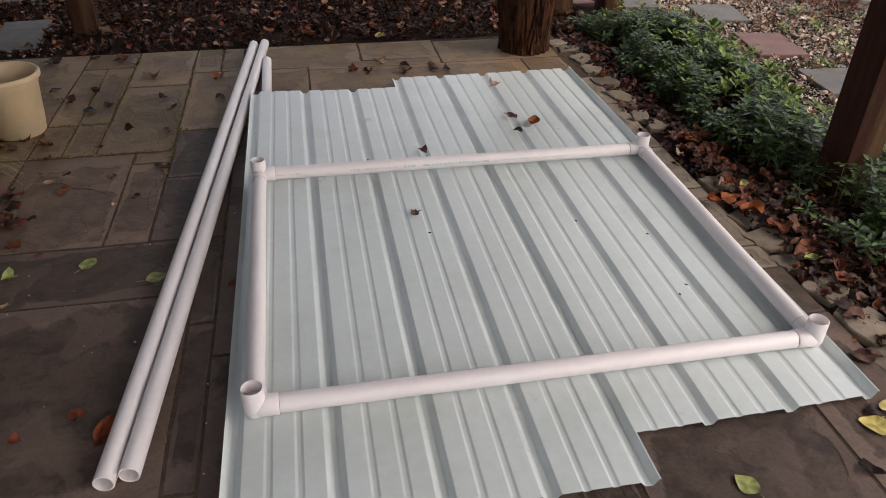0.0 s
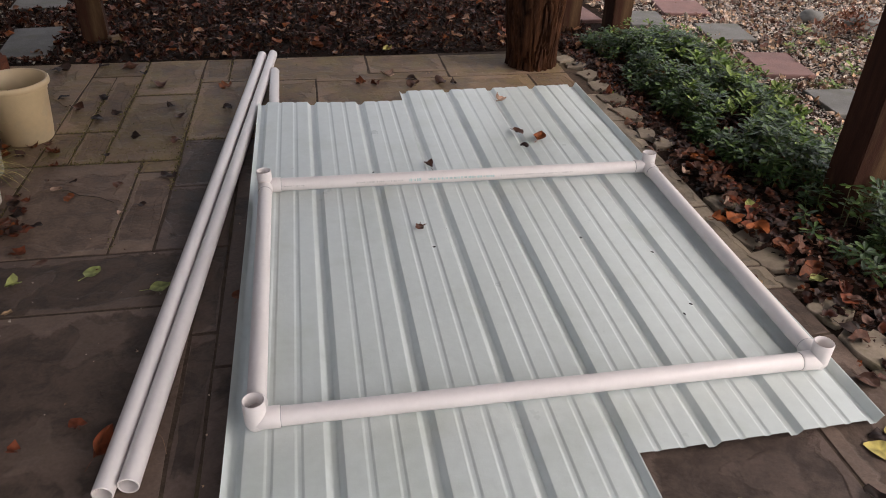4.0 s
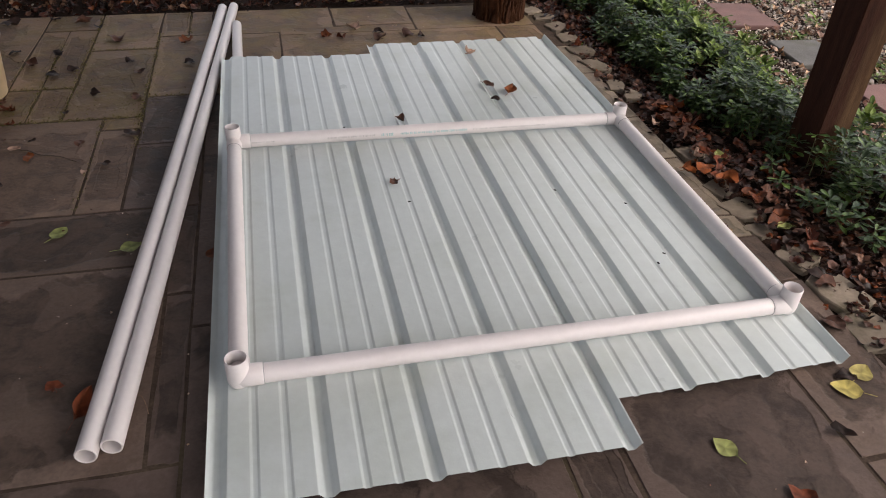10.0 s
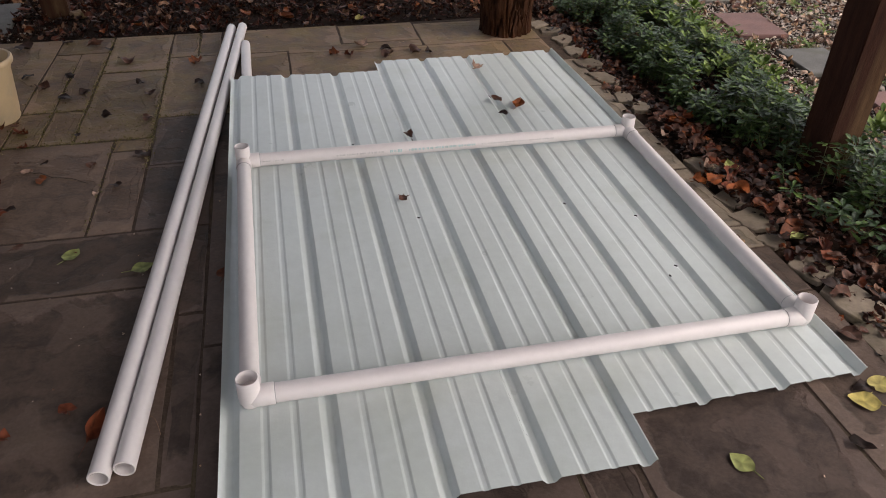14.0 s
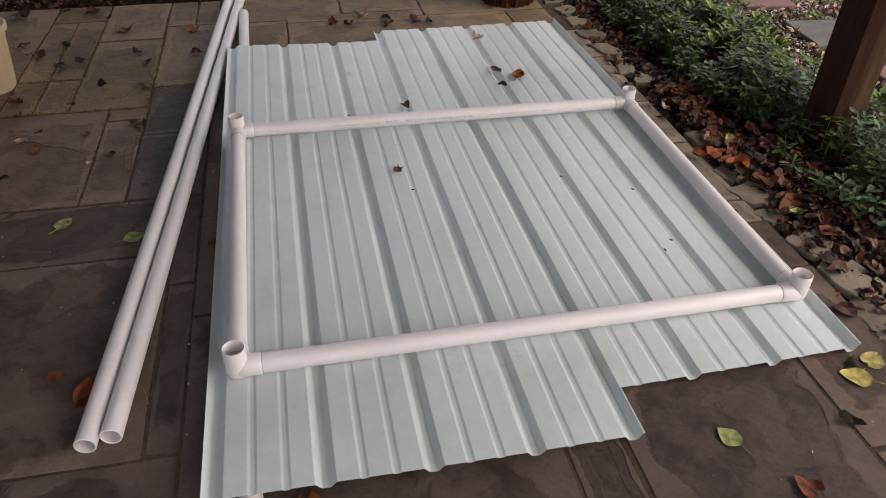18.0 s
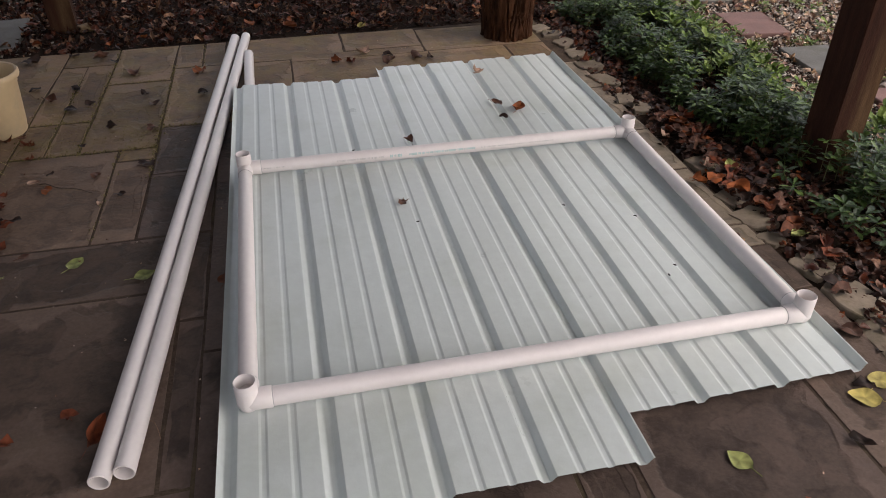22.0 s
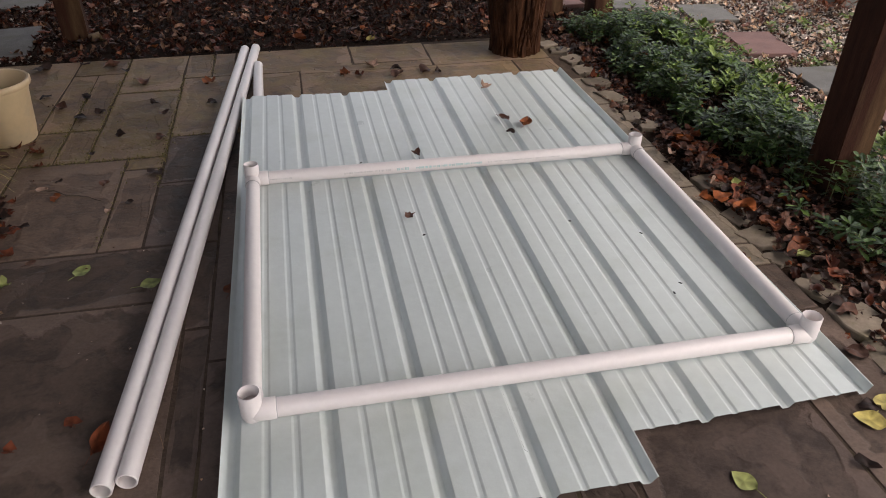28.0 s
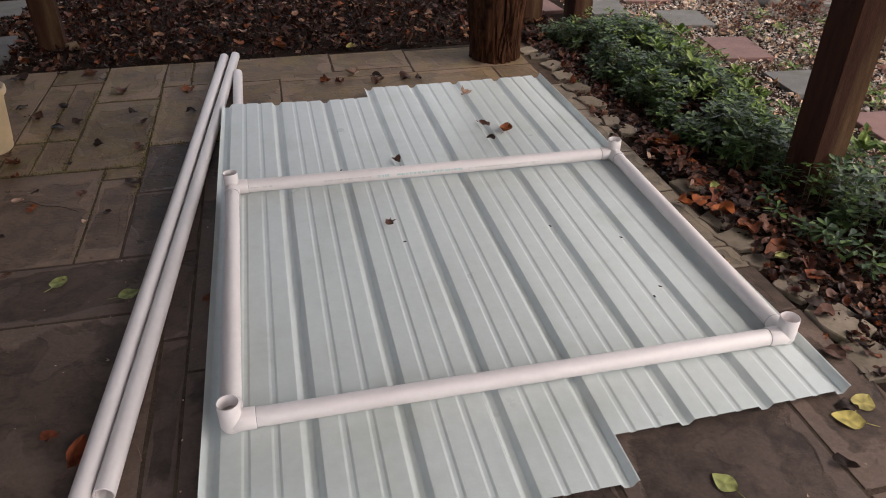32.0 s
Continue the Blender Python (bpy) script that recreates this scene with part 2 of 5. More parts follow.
M_PVC = material("white_pvc", (0.76, 0.705, 0.69), (0.72, 0.66, 0.645), rough=0.35, scale=4, fine=50, bump=0.03, bump_scale=80, spread=0.03)
M_PRINT = material("pipe_print", (0.34, 0.53, 0.52), (0.42, 0.56, 0.55), rough=0.5, bump=0)
M_PRINT_GREY = material("pipe_print_grey", (0.52, 0.485, 0.47), (0.6, 0.56, 0.545), rough=0.5, bump=0)
# Grey of the thin ring round each socket mouth.
M_JOINT_LINE = material("joint_line", (0.4, 0.38, 0.38), rough=0.6, bump=0)
M_POST = material("stained_timber", (0.045, 0.018, 0.011), (0.024, 0.01, 0.007), spec=0.08, rough=0.75, scale=5, fine=50, bump=0.4, bump_scale=30, stretch=(6, 6, 0.7),
                  stain=(0.105, 0.062, 0.032), stain_scale=1.2, depth=0.004)
M_BARK = material("cedar_bark", (0.095, 0.04, 0.02), (0.014, 0.007, 0.005), spec=0.05, rough=0.9, scale=16, fine=90, bump=1.0, bump_scale=22, stretch=(1, 1, 0.22), spread=0.35, depth=0.02)
M_BENCH = material("dark_bench_wood", (0.07, 0.03, 0.019), (0.024, 0.012, 0.009), spec=0.12, rough=0.65, scale=6, fine=60, bump=0.4, bump_scale=40, stretch=(9, 0.7, 6), spread=0.25, depth=0.004)
M_BENCH_EDGE = material("reddish_bench_edge", (0.15, 0.05, 0.026), (0.05, 0.018, 0.011), spec=0.12, rough=0.7, scale=6, fine=60, bump=0.4, bump_scale=40, stretch=(9, 0.7, 6), depth=0.004)
M_CREAM = material("cream_plastic", (0.6, 0.45, 0.27), (0.5, 0.37, 0.22), rough=0.45, scale=5, fine=40, bump=0.08, stain=(0.44, 0.35, 0.23), stain_scale=7, spread=0.06)
M_WHITEPOT = material("white_glazed_pot", (0.82, 0.77, 0.7), (0.76, 0.71, 0.63), rough=0.35, scale=6, bump=0.06, spread=0.05, stain=(0.52, 0.45, 0.35), stain_scale=9)
M_GREYPOT = material("grey_plastic_pot", (0.3, 0.265, 0.21), (0.22, 0.195, 0.155), spec=0.2, rough=0.5, scale=6, bump=0.08, spread=0.08)
M_TERRA = material("terracotta", (0.3, 0.072, 0.026), (0.17, 0.042, 0.017), spec=0.12, rough=0.75, scale=8, bump=0.2, spread=0.12)
M_BLUE = material("blue_glaze", (0.02, 0.032, 0.075), (0.009, 0.014, 0.034), spec=0.25, rough=0.35, scale=6, bump=0.06, spread=0.1)
M_RIM = material("worn_glazed_rim", (0.32, 0.235, 0.14), (0.035, 0.026, 0.018), rough=0.6, scale=30, bump=0.3, spread=0.25)
M_POTSOIL = material("potting_soil", (0.024, 0.014, 0.01), (0.006, 0.004, 0.003), spec=0.04, rough=0.95, scale=30, fine=140, bump=1.0, bump_scale=70)
M_STUMP = material("sawn_stump_wood", (0.026, 0.011, 0.0065), (0.009, 0.005, 0.0035), stain=(0.05, 0.02, 0.01), stain_scale=8, spec=0.1, rough=0.6, scale=9, fine=60, bump=0.5, bump_scale=25, stretch=(1, 3, 1), spread=0.3)
M_SPLIT = material("split_wood", (0.11, 0.042, 0.018), (0.03, 0.013, 0.008), spec=0.1, rough=0.65, scale=14, fine=70, bump=0.6, bump_scale=30, stretch=(1, 5, 1), spread=0.3)
M_STONE = material("edging_stone", (0.235, 0.19, 0.145), (0.14, 0.112, 0.084), rough=0.85, scale=7, fine=80, bump=0.35, bump_scale=30, per="object", spread=0.12, depth=0.006, spec=0.15, stain=(0.125, 0.105, 0.062), stain_scale=9)
M_GREYPAVER = material("grey_paver", (0.145, 0.138, 0.126), (0.095, 0.09, 0.08), stain=(0.1, 0.095, 0.07), stain_scale=5, rough=0.8, scale=8, fine=160, bump=0.25, bump_scale=90, per="object", spread=0.1)
M_REDPAVER = material("red_paver", (0.19, 0.1, 0.085), (0.135, 0.072, 0.062), rough=0.8, scale=8, fine=160, bump=0.25, bump_scale=90, per="object", spread=0.1)
M_PEBBLE = material("pebbles", (0.62, 0.55, 0.485), (0.26, 0.22, 0.19), rough=0.75, scale=30, bump=0.2, per="island", spread=0.3, hue=0.02)
M_RED = material("red_level_body", (0.32, 0.012, 0.012), (0.25, 0.01, 0.012), spec=0.08, rough=0.55, bump=0.02, spread=0.05)
M_WHITEFACE = material("white_level_face", (0.78, 0.76, 0.75), (0.72, 0.7, 0.69), rough=0.35, bump=0.02, spread=0.04)
M_VIAL = material("vial_yellow", (0.55, 0.5, 0.3), (0.5, 0.45, 0.26), rough=0.2, bump=0)
M_BLACK = material("black_plastic", (0.008, 0.0075, 0.007), spec=0.06, rough=0.5, bump=0.05)
M_CHAIN = material("galvanised_chain", (0.62, 0.6, 0.58), (0.5, 0.48, 0.46), rough=0.35, metal=0.6, bump=0.05, spread=0.1)
M_ROOF = material("porch_boards", (0.1, 0.06, 0.045), (0.07, 0.045, 0.035), rough=0.8, scale=4, bump=0.3, stretch=(8, 0.6, 1))
M_STEM = material("green_stem", (0.1, 0.13, 0.04), (0.14, 0.12, 0.05), rough=0.6, bump=0)
M_LITTER = leaf_material("leaf_litter", [(0.0372, 0.0092, 0.0052), (0.0198, 0.00714, 0.00445), (0.0546, 0.0126, 0.0052), (0.0273, 0.0101, 0.00594), (0.0645, 0.0261, 0.0133), (0.0149, 0.00588, 0.00408),
                                         (0.0422, 0.0109, 0.0052), (0.0208, 0.0092, 0.00594), (0.149, 0.0795, 0.0482), (0.0546, 0.0147, 0.00741), (0.0992, 0.0483, 0.0267), (0.084, 0.0189, 0.00556), (0.0248, 0.00758, 0.00445)], spread=0.25)
# Wet bed leaves; the bed's shade is also worked into these colours.
M_LITTER_WET_SHADED = leaf_material("shaded_wet_leaf_litter", [(0.0396, 0.0116, 0.00704), (0.022, 0.00871, 0.00616), (0.0715, 0.0184, 0.00792), (0.033, 0.0136, 0.0088), (0.077, 0.0329, 0.0194), (0.0154, 0.00774, 0.00528), (0.055, 0.0155, 0.00792), (0.165, 0.0823, 0.051), (0.154, 0.0387, 0.0106), (0.0275, 0.0116, 0.00792), (0.099, 0.0484, 0.0317), (0.0462, 0.0194, 0.0123)], rough=0.4, spread=0.3)
M_LITTER_LARGE = leaf_material("large_leaf_litter", [(0.129, 0.0335, 0.0134), (0.0694, 0.0251, 0.0149), (0.218, 0.0628, 0.0186), (0.159, 0.0753, 0.0446), (0.258, 0.126, 0.067), (0.0893, 0.0267, 0.0134), (0.328, 0.184, 0.112), (0.119, 0.046, 0.026)], rough=0.5, spread=0.25)
M_LITTER_TAN = leaf_material("tan_leaf_litter", [(0.468, 0.325, 0.234), (0.221, 0.13, 0.091), (0.676, 0.533, 0.429), (0.169, 0.078, 0.0546), (0.468, 0.299, 0.182), (0.338, 0.28, 0.234)], spread=0.25)
M_IVY = leaf_material("evergreen_leaves", [(0.0335, 0.0644, 0.018), (0.0464, 0.085, 0.0232), (0.0193, 0.0373, 0.0129), (0.0644, 0.113, 0.0283), (0.0386, 0.0696, 0.0232), (0.0244, 0.0464, 0.0155), (0.0965, 0.152, 0.0386)], rough=0.36, spread=0.22)
M_IVY.node_tree.nodes["Principled BSDF"].inputs["Specular IOR Level"].default_value = 0.28
M_SPROUT = leaf_material("light_green_leaves", [(0.12, 0.185, 0.04), (0.16, 0.22, 0.05), (0.08, 0.13, 0.03)], rough=0.45)
M_MOSS = leaf_material("moss", [(0.12, 0.14, 0.03), (0.09, 0.12, 0.025), (0.16, 0.17, 0.04)], rough=0.9)
M_DRY_MOSS = leaf_material("dry_moss", [(0.19, 0.155, 0.055), (0.25, 0.2, 0.075), (0.13, 0.12, 0.04), (0.3, 0.25, 0.12), (0.16, 0.14, 0.045)], rough=0.9)
M_STRAW = leaf_material("straw_blades", [(0.42, 0.34, 0.11), (0.3, 0.27, 0.08), (0.5, 0.4, 0.16)], rough=0.5)
M_GRASS = leaf_material("grass_blades", [(0.1, 0.13, 0.035), (0.3, 0.26, 0.07), (0.06, 0.085, 0.025), (0.45, 0.36, 0.11), (0.14, 0.16, 0.04), (0.08, 0.1, 0.03)], rough=0.5)


# ---- mesh helpers ----
def part(name, bm, mat, parent=None, label="", smooth=None):
    """Link a bmesh as one mesh object, under its thing when one is given."""
    me = bpy.data.meshes.new(name)
    bm.to_mesh(me)
    bm.free()
    me.materials.append(mat)
    if smooth is not None:
        me.shade_smooth()
        if smooth < 180:
            me.set_sharp_from_angle(angle=radians(smooth))
    ob = new(name, me)
    if parent:
        ob.parent = parent
    if label:
        ob["label"] = label
    return ob


def empty(name, m, label, category, group="", kind=""):
    ob = new(name)
    ob.empty_display_size = 0.05
    ob.matrix_world = m
    return tagged(ob, label, category, group, kind)


def box(x0, y0, z0, x1, y1, z1, bevel=0.0, bm=None):
    bm = bm or bmesh.new()
    r = bmesh.ops.create_cube(bm, size=1.0)
    for v in r["verts"]:
        v.co = Vector(((x0 + x1) / 2 + v.co.x * (x1 - x0), (y0 + y1) / 2 + v.co.y * (y1 - y0), (z0 + z1) / 2 + v.co.z * (z1 - z0)))
    if bevel:
        bmesh.ops.bevel(bm, geom=list({e for v in r["verts"] for e in v.link_edges}), offset=bevel, segments=2, affect="EDGES")
    return bm


def lathe(profile, n=40, bm=None, closed=False, wobble=None):
    """Turn (radius, z) points round the z axis."""
    bm = bm or bmesh.new()
    rings = []
    for r, z in profile:
        ring = []
        for k in range(n):
            a = 2 * math.pi * k / n
            rr = r * (wobble(a, z) if wobble else 1)
            ring.append(bm.verts.new((rr * math.cos(a), rr * math.sin(a), z)))
        rings.append(ring)
    pairs = list(zip(rings, rings[1:])) + ([(rings[-1], rings[0])] if closed else [])
    for a, b in pairs:
        for k in range(n):
            bm.faces.new((a[k], a[(k + 1) % n], b[(k + 1) % n], b[k]))
    if not closed:
        bm.faces.new(rings[0][::-1])
        bm.faces.new(rings[-1])
    return bm


def tube_profile(r_out, r_in, length):
    """Closed profile of a hollow tube along z."""
    b = 0.0012
    return [(r_in, b), (r_in + b, 0), (r_out - b, 0), (r_out, b), (r_out, length - b), (r_out - b, length), (r_in + b, length), (r_in, length - b)]


def along(a, b):
    """Pose whose z axis runs from a to b."""
    a, b = Vector(a), Vector(b)
    return Matrix.Translation(a) @ (b - a).to_track_quat("Z", "Y").to_matrix().to_4x4()


def stuff(name, verts, faces, mat, label, category, smooth=False):
    me = bpy.data.meshes.new(name)
    me.from_pydata(verts, [], faces)
    me.materials.append(mat)
    if smooth:
        me.shade_smooth()
    return tagged(new(name, me), label, category, kind="stuff")


def oval_leaf(rng, length=1.0, width=0.5, curl=0.3, fold=0.2):
    """One leaf blade: a folded, curled oval, base at the origin."""
    vs, fs = [(0, 0, 0)], []
    for x, w in ((0.2, 0.7), (0.5, 1.0), (0.8, 0.62)):
        z = curl * x * x
        for s in (-1, 0, 1):
            vs.append((x, s * w * width / 2 * rng.uniform(0.85, 1.15), z + (fold * w * width if s else 0) + rng.uniform(-0.03, 0.03)))
    vs.append((1, 0, curl))
    fs += [(0, 1, 2), (0, 2, 3)]
    for k in (1, 4):
        fs += [(k, k + 3, k + 4, k + 1), (k + 1, k + 4, k + 5, k + 2)]
    fs += [(7, 10, 8), (8, 10, 9)]
    return [(x * length, y * length, z * length) for x, y, z in vs], fs


def broad_leaf(rng, length, width, curl):
    """A finely shaped single leaf: pointed oval with a sunk midrib, wavy raised rim."""
    rows, cols = 9, 7
    ph, bend = rng.uniform(0, 6), rng.uniform(-0.25, 0.25)
    vs, fs = [], []
    for j in range(rows):
        t = j / (rows - 1)
        w = max(math.sin(math.pi * t ** 0.8) ** 0.75, 0.03) * width / 2
        for k in range(cols):
            s = 2 * k / (cols - 1) - 1
            ripple = 0.03 * math.sin(9 * t + ph + 2 * s) * abs(s)
            vs.append((t, s * w + bend * (t - 0.5) ** 2, 0.02 + 0.22 * curl * abs(s) ** 1.6 + 0.35 * curl * (t - 0.45) ** 2 + ripple))
    for j in range(rows - 1):
        for k in range(cols - 1):
            a = j * cols + k
            fs.append((a, a + 1, a + cols + 1, a + cols))
    return [(x * length, y * length, z * length) for x, y, z in vs], fs


def lobed_leaf(rng, length=1.0, curl=0.3):
    """A five-lobed leaf, ragged, crumpled and curled over one axis."""
    pts, fs = [(0.0, 0.0, 0.0)], []
    lobes = 5
    n = 2 * lobes + 1
    turn, waist = rng.uniform(0, math.pi), rng.uniform(0.65, 1.0)
    ax, ay = math.cos(turn), math.sin(turn)
    reach = [rng.uniform(0.65, 1.2) for _ in range(n)]
    lean = [rng.uniform(-9, 9) for _ in range(n)]
    for ring, (inner, outer) in enumerate(((0.19, 0.25), (0.31, 0.42), (0.46, 0.54))):
        for k in range(n):
            a = radians(-155 + 310 * k / (n - 1) + lean[k] * (1 + ring) / 3)
            r = outer * reach[k] if k % 2 else inner * (0.5 + 0.5 * reach[k])
            if k == lobes:
                r = outer * 1.12
            x, y = r * math.cos(a), r * math.sin(a) * waist
            across = ax * x + ay * y
            z = curl * (0.4 * r * r + 2.4 * across * across) + rng.uniform(-0.04, 0.055) * (1 + 0.5 * ring)
            pts.append((x * (1 - 0.35 * curl * abs(ax * x)), y * (1 - 0.35 * curl * abs(ay * y)), z))
    for k in range(1, n):
        fs.append((0, k, k + 1))
        for o in (0, n):
            fs.append((k + o, k + n + o, k + n + 1 + o, k + 1 + o))
    return [(x * length, y * length, z * length) for x, y, z in pts], fs


def crumpled_leaf(r, lobes):
    """A dead leaf lying down: ragged outline, buckled in folds, edges turned up here and there."""
    n, rings = 12, 3
    ph = [r.uniform(0, 6.28) for _ in range(5)]
    long, lift = r.uniform(0.6, 0.85), r.uniform(0.02, 0.12)
    vs, fs = [(0, 0, 0.04)], []
    for j in range(1, rings + 1):
        q = j / rings
        for k in range(n):
            a = 2 * math.pi * k / n
            edge = 0.42 * (1 + (0.22 * math.sin(lobes * a + ph[0]) + 0.1 * math.sin(2 * a + ph[1])) * q) * r.uniform(0.9, 1.1)
            x, y = edge * q * math.cos(a), edge * q * long * math.sin(a)
            z = 0.05 * math.sin(9 * x + ph[2]) + 0.05 * math.sin(11 * y + ph[3]) + lift * q * q * (1 + math.sin(2 * a + ph[4])) + r.uniform(-0.02, 0.02)
            vs.append((x, y, z))
    for k in range(n):
        m = (k + 1) % n
        fs.append((0, 1 + k, 1 + m))
        for j in range(rings - 1):
            o = 1 + j * n
            fs.append((o + k, o + n + k, o + n + m, o + m))
    return vs, fs


def scattered(spots, blades):
    """Joined copies of leaf blades at spots of (pose, size, blade index)."""
    verts, faces = [], []
    arrays = [(np.array(v), f) for v, f in blades]
    for m, size, k in spots:
        v, f = arrays[k]
        a = np.array(m)
        w = v * size @ a[:3, :3].T + a[:3, 3]
        o = len(verts)
        verts.extend(map(tuple, w))
        faces.extend(tuple(i + o for i in face) for face in f)
    return verts, faces


# ---- ground, patio and roof ----
ground_bm = bmesh.new()
bmesh.ops.create_grid(ground_bm, x_segments=2, y_segments=2, size=300)
ground = tagged(part("ground", ground_bm, M_SOIL), "dark brown mulched soil under fallen leaves", "ground", kind="structure")
ground.location.z = -0.012

pavement = part("pavement", box(-2.1, -3.01, -0.05, 1.73, 2.91, -0.0012), M_JOINT)
tagged(pavement, "dark bluestone patio with dirt-filled joints, partly mossy", "patio", kind="structure")


def slab(u0, v0, u1, v1, mat, top=0.0, gap=0.0042):
    """One paving slab with uneven, chipped edges on the patio grid."""
    rng = random.Random(int(u0 * 991 + v0 * 577 + u1 * 131))
    u0, v0, u1, v1 = u0 + gap, v0 + gap, u1 - gap, v1 - gap
    rim = []
    for (a, b), (c, d) in zip(((u0, v0), (u1, v0), (u1, v1), (u0, v1)), ((u1, v0), (u1, v1), (u0, v1), (u0, v0))):
        for k in range(4):
            t = k / 4
            rim.append((a + (c - a) * t + rng.uniform(-0.003, 0.003), b + (d - b) * t + rng.uniform(-0.003, 0.003)))
    cu, cv = (u0 + u1) / 2, (v0 + v1) / 2
    z = top + rng.uniform(-0.0006, 0.002)
    bm = bmesh.new()
    low, mid, high = [], [], []
    for u, v in rim:
        du, dv = cu - u, cv - v
        L = math.hypot(du, dv)
        for ring, inset, h in ((low, 0, -0.03), (mid, 0, -0.0035 + rng.uniform(-0.0015, 0.0015)), (high, 0.003, z)):
            uu, vv = u + du / L * inset, v + dv / L * inset
            ring.append(bm.verts.new((uu, vv, h)))
    n = len(rim)
    for a, b in ((low, mid), (mid, high)):
        for k in range(n):
            bm.faces.new((a[k], a[(k + 1) % n], b[(k + 1) % n], b[k]))
    bm.faces.new(high)
    return part("slab", bm, mat, pavement)


for u0, v0, u1, v1 in ((-0.92, -0.18, -0.168, 0.587), (-0.92, 0.587, -0.168, 0.905), (-1.7, -0.18, -0.92, 0.286), (-1.7, 0.286, -0.92, 0.905)):
    slab(u0, v0, u1, v1, M_SLAB_DARK)
for u0, v0, u1, v1 in ((-0.92, 0.905, -0.49, 1.62), (-0.49, 0.905, -0.34, 1.514), (-1.7, 0.905, -0.92, 1.62)):
    slab(u0, v0, u1, v1, M_SLAB)
for u0, v0, u1, v1 in ((-0.168, -0.18, -0.09, 0.43), (-0.168, 0.43, -0.09, 0.905), (-0.34, 0.905, -0.09, 1.373), (-0.34, 1.373, -0.09, 1.815), (-1.6, -1.2, -0.628, -0.18), (-0.628, -1.2, -0.09, -0.18),
                       (0.765, -1.2, 0.905, 0.56), (0.905, -1.2, 1.455, 0.38)):
    slab(u0, v0, u1, v1, M_SLAB_GREY)
for u0, v0, u1, v1 in ((-0.92, 1.62, -0.79, 1.95), (-0.79, 1.62, -0.655, 1.95), (-0.92, 1.95, -0.79, 2.68), (-0.79, 1.95, -0.655, 2.68), (-0.92, 2.68, -0.655, 2.92), (-0.655, 2.385, -0.35, 2.92),
                       (-0.655, 1.62, -0.345, 2.385), (-0.345, 1.815, -0.09, 2.55), (-0.35, 2.55, -0.205, 2.92), (-0.205, 2.55, -0.09, 2.92), (-0.49, 1.514, -0.34, 1.62), (-1.7, 1.62, -0.92, 2.92)):
    slab(u0, v0, u1, v1, M_SLAB_MOSS)
for u0, v0, u1, v1 in ((-0.09, 2.54, 0.548, 2.92), (0.548, 2.6, 0.985, 2.9), (0.985, 2.5, 1.66, 2.87), (-0.09, 1.8, 0.253, 2.54), (0.253, 1.8, 1.43, 2.5), (1.43, 2.16, 1.66, 2.5), (0.253, 2.5, 0.985, 2.6)):
    slab(u0, v0, u1, v1, M_SLAB_MOSS)
slab(-0.09, -1.2, 0.765, 0.28, M_SLAB_GREY)
slab(-0.09, 0.28, 0.765, 1.8, M_SLAB_GREY)
for u0, v0, u1, v1 in ((0.765, 0.56, 0.905, 1.8), (0.905, 0.38, 1.455, 1.8)):
    slab(u0, v0, u1, v1, M_SLAB)
for u0, v0, u1, v1 in ((1.455, -1.2, 1.735, -0.48), (1.455, -0.48, 1.735, 0.16), (1.455, 0.16, 1.735, 0.4)):
    slab(u0, v0, u1, v1, M_SLAB_DARK)
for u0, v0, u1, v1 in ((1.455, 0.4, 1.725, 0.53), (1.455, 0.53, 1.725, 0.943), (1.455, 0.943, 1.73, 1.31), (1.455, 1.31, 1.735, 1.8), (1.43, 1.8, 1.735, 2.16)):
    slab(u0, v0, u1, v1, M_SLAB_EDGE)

for j, cuts in enumerate(((-1.6, -0.85, -0.4, 0.32, 0.95, 1.6), (-1.6, -1.1, -0.28, 0.1, 0.86, 1.6), (-1.6, -0.62, 0.0, 0.5, 1.14, 1.6))):
    for k, (u0, u1) in enumerate(zip(cuts, cuts[1:])):
        slab(u0, -3.0 + 0.6 * j, u1, -2.4 + 0.6 * j, M_SLAB_DARK if (j + k) % 3 else M_SLAB_GREY)

# Roof is never in view; its edges are placed to balance the daylight below.
roof = part("porch_roof", box(-2.3, -2.4, 2.5, 3.05, 3.75, 2.6), M_ROOF)
tagged(roof, "dark board roof over the patio", "roof", kind="structure")
# Added wall out of view; its height sets how much west light gets in.
wall = part("wall_west", box(-2.3, -6.0, -0.05, -2.1, 5.4, 1.35), M_ROOF)
tagged(wall, "unseen low dark wall added to block light from the west", "wall", kind="structure")


# ---- roofing sheets ----
PITCH = 0.2286
DEEP = 0.0155
VALLEY = ((-0.108, 0.0), (-0.1, 0.0), (-0.094, 0.0006), (-0.045, DEEP - 0.0015), (-0.03, DEEP), (-0.022, DEEP), (0.022, DEEP), (0.03, DEEP), (0.045, DEEP - 0.0015), (0.094, 0.0006), (0.1, 0.0), (0.108, 0.0))
GROOVE = ((-0.05, 0.0), (-0.044, 0.0), (-0.024, 0.003), (-0.018, 0.0032), (0.018, 0.0032), (0.024, 0.003), (0.044, 0.0), (0.05, 0.0))


def sheet_top(x):
    """Height of the flats: the west edge is propped on a pipe, the rest settles on the patio."""
    q = x / PITCH
    return 0.0530 - 0.0072 * q + 0.0004 * q * q + 0.0012 * max(q - 5, 0) ** 2


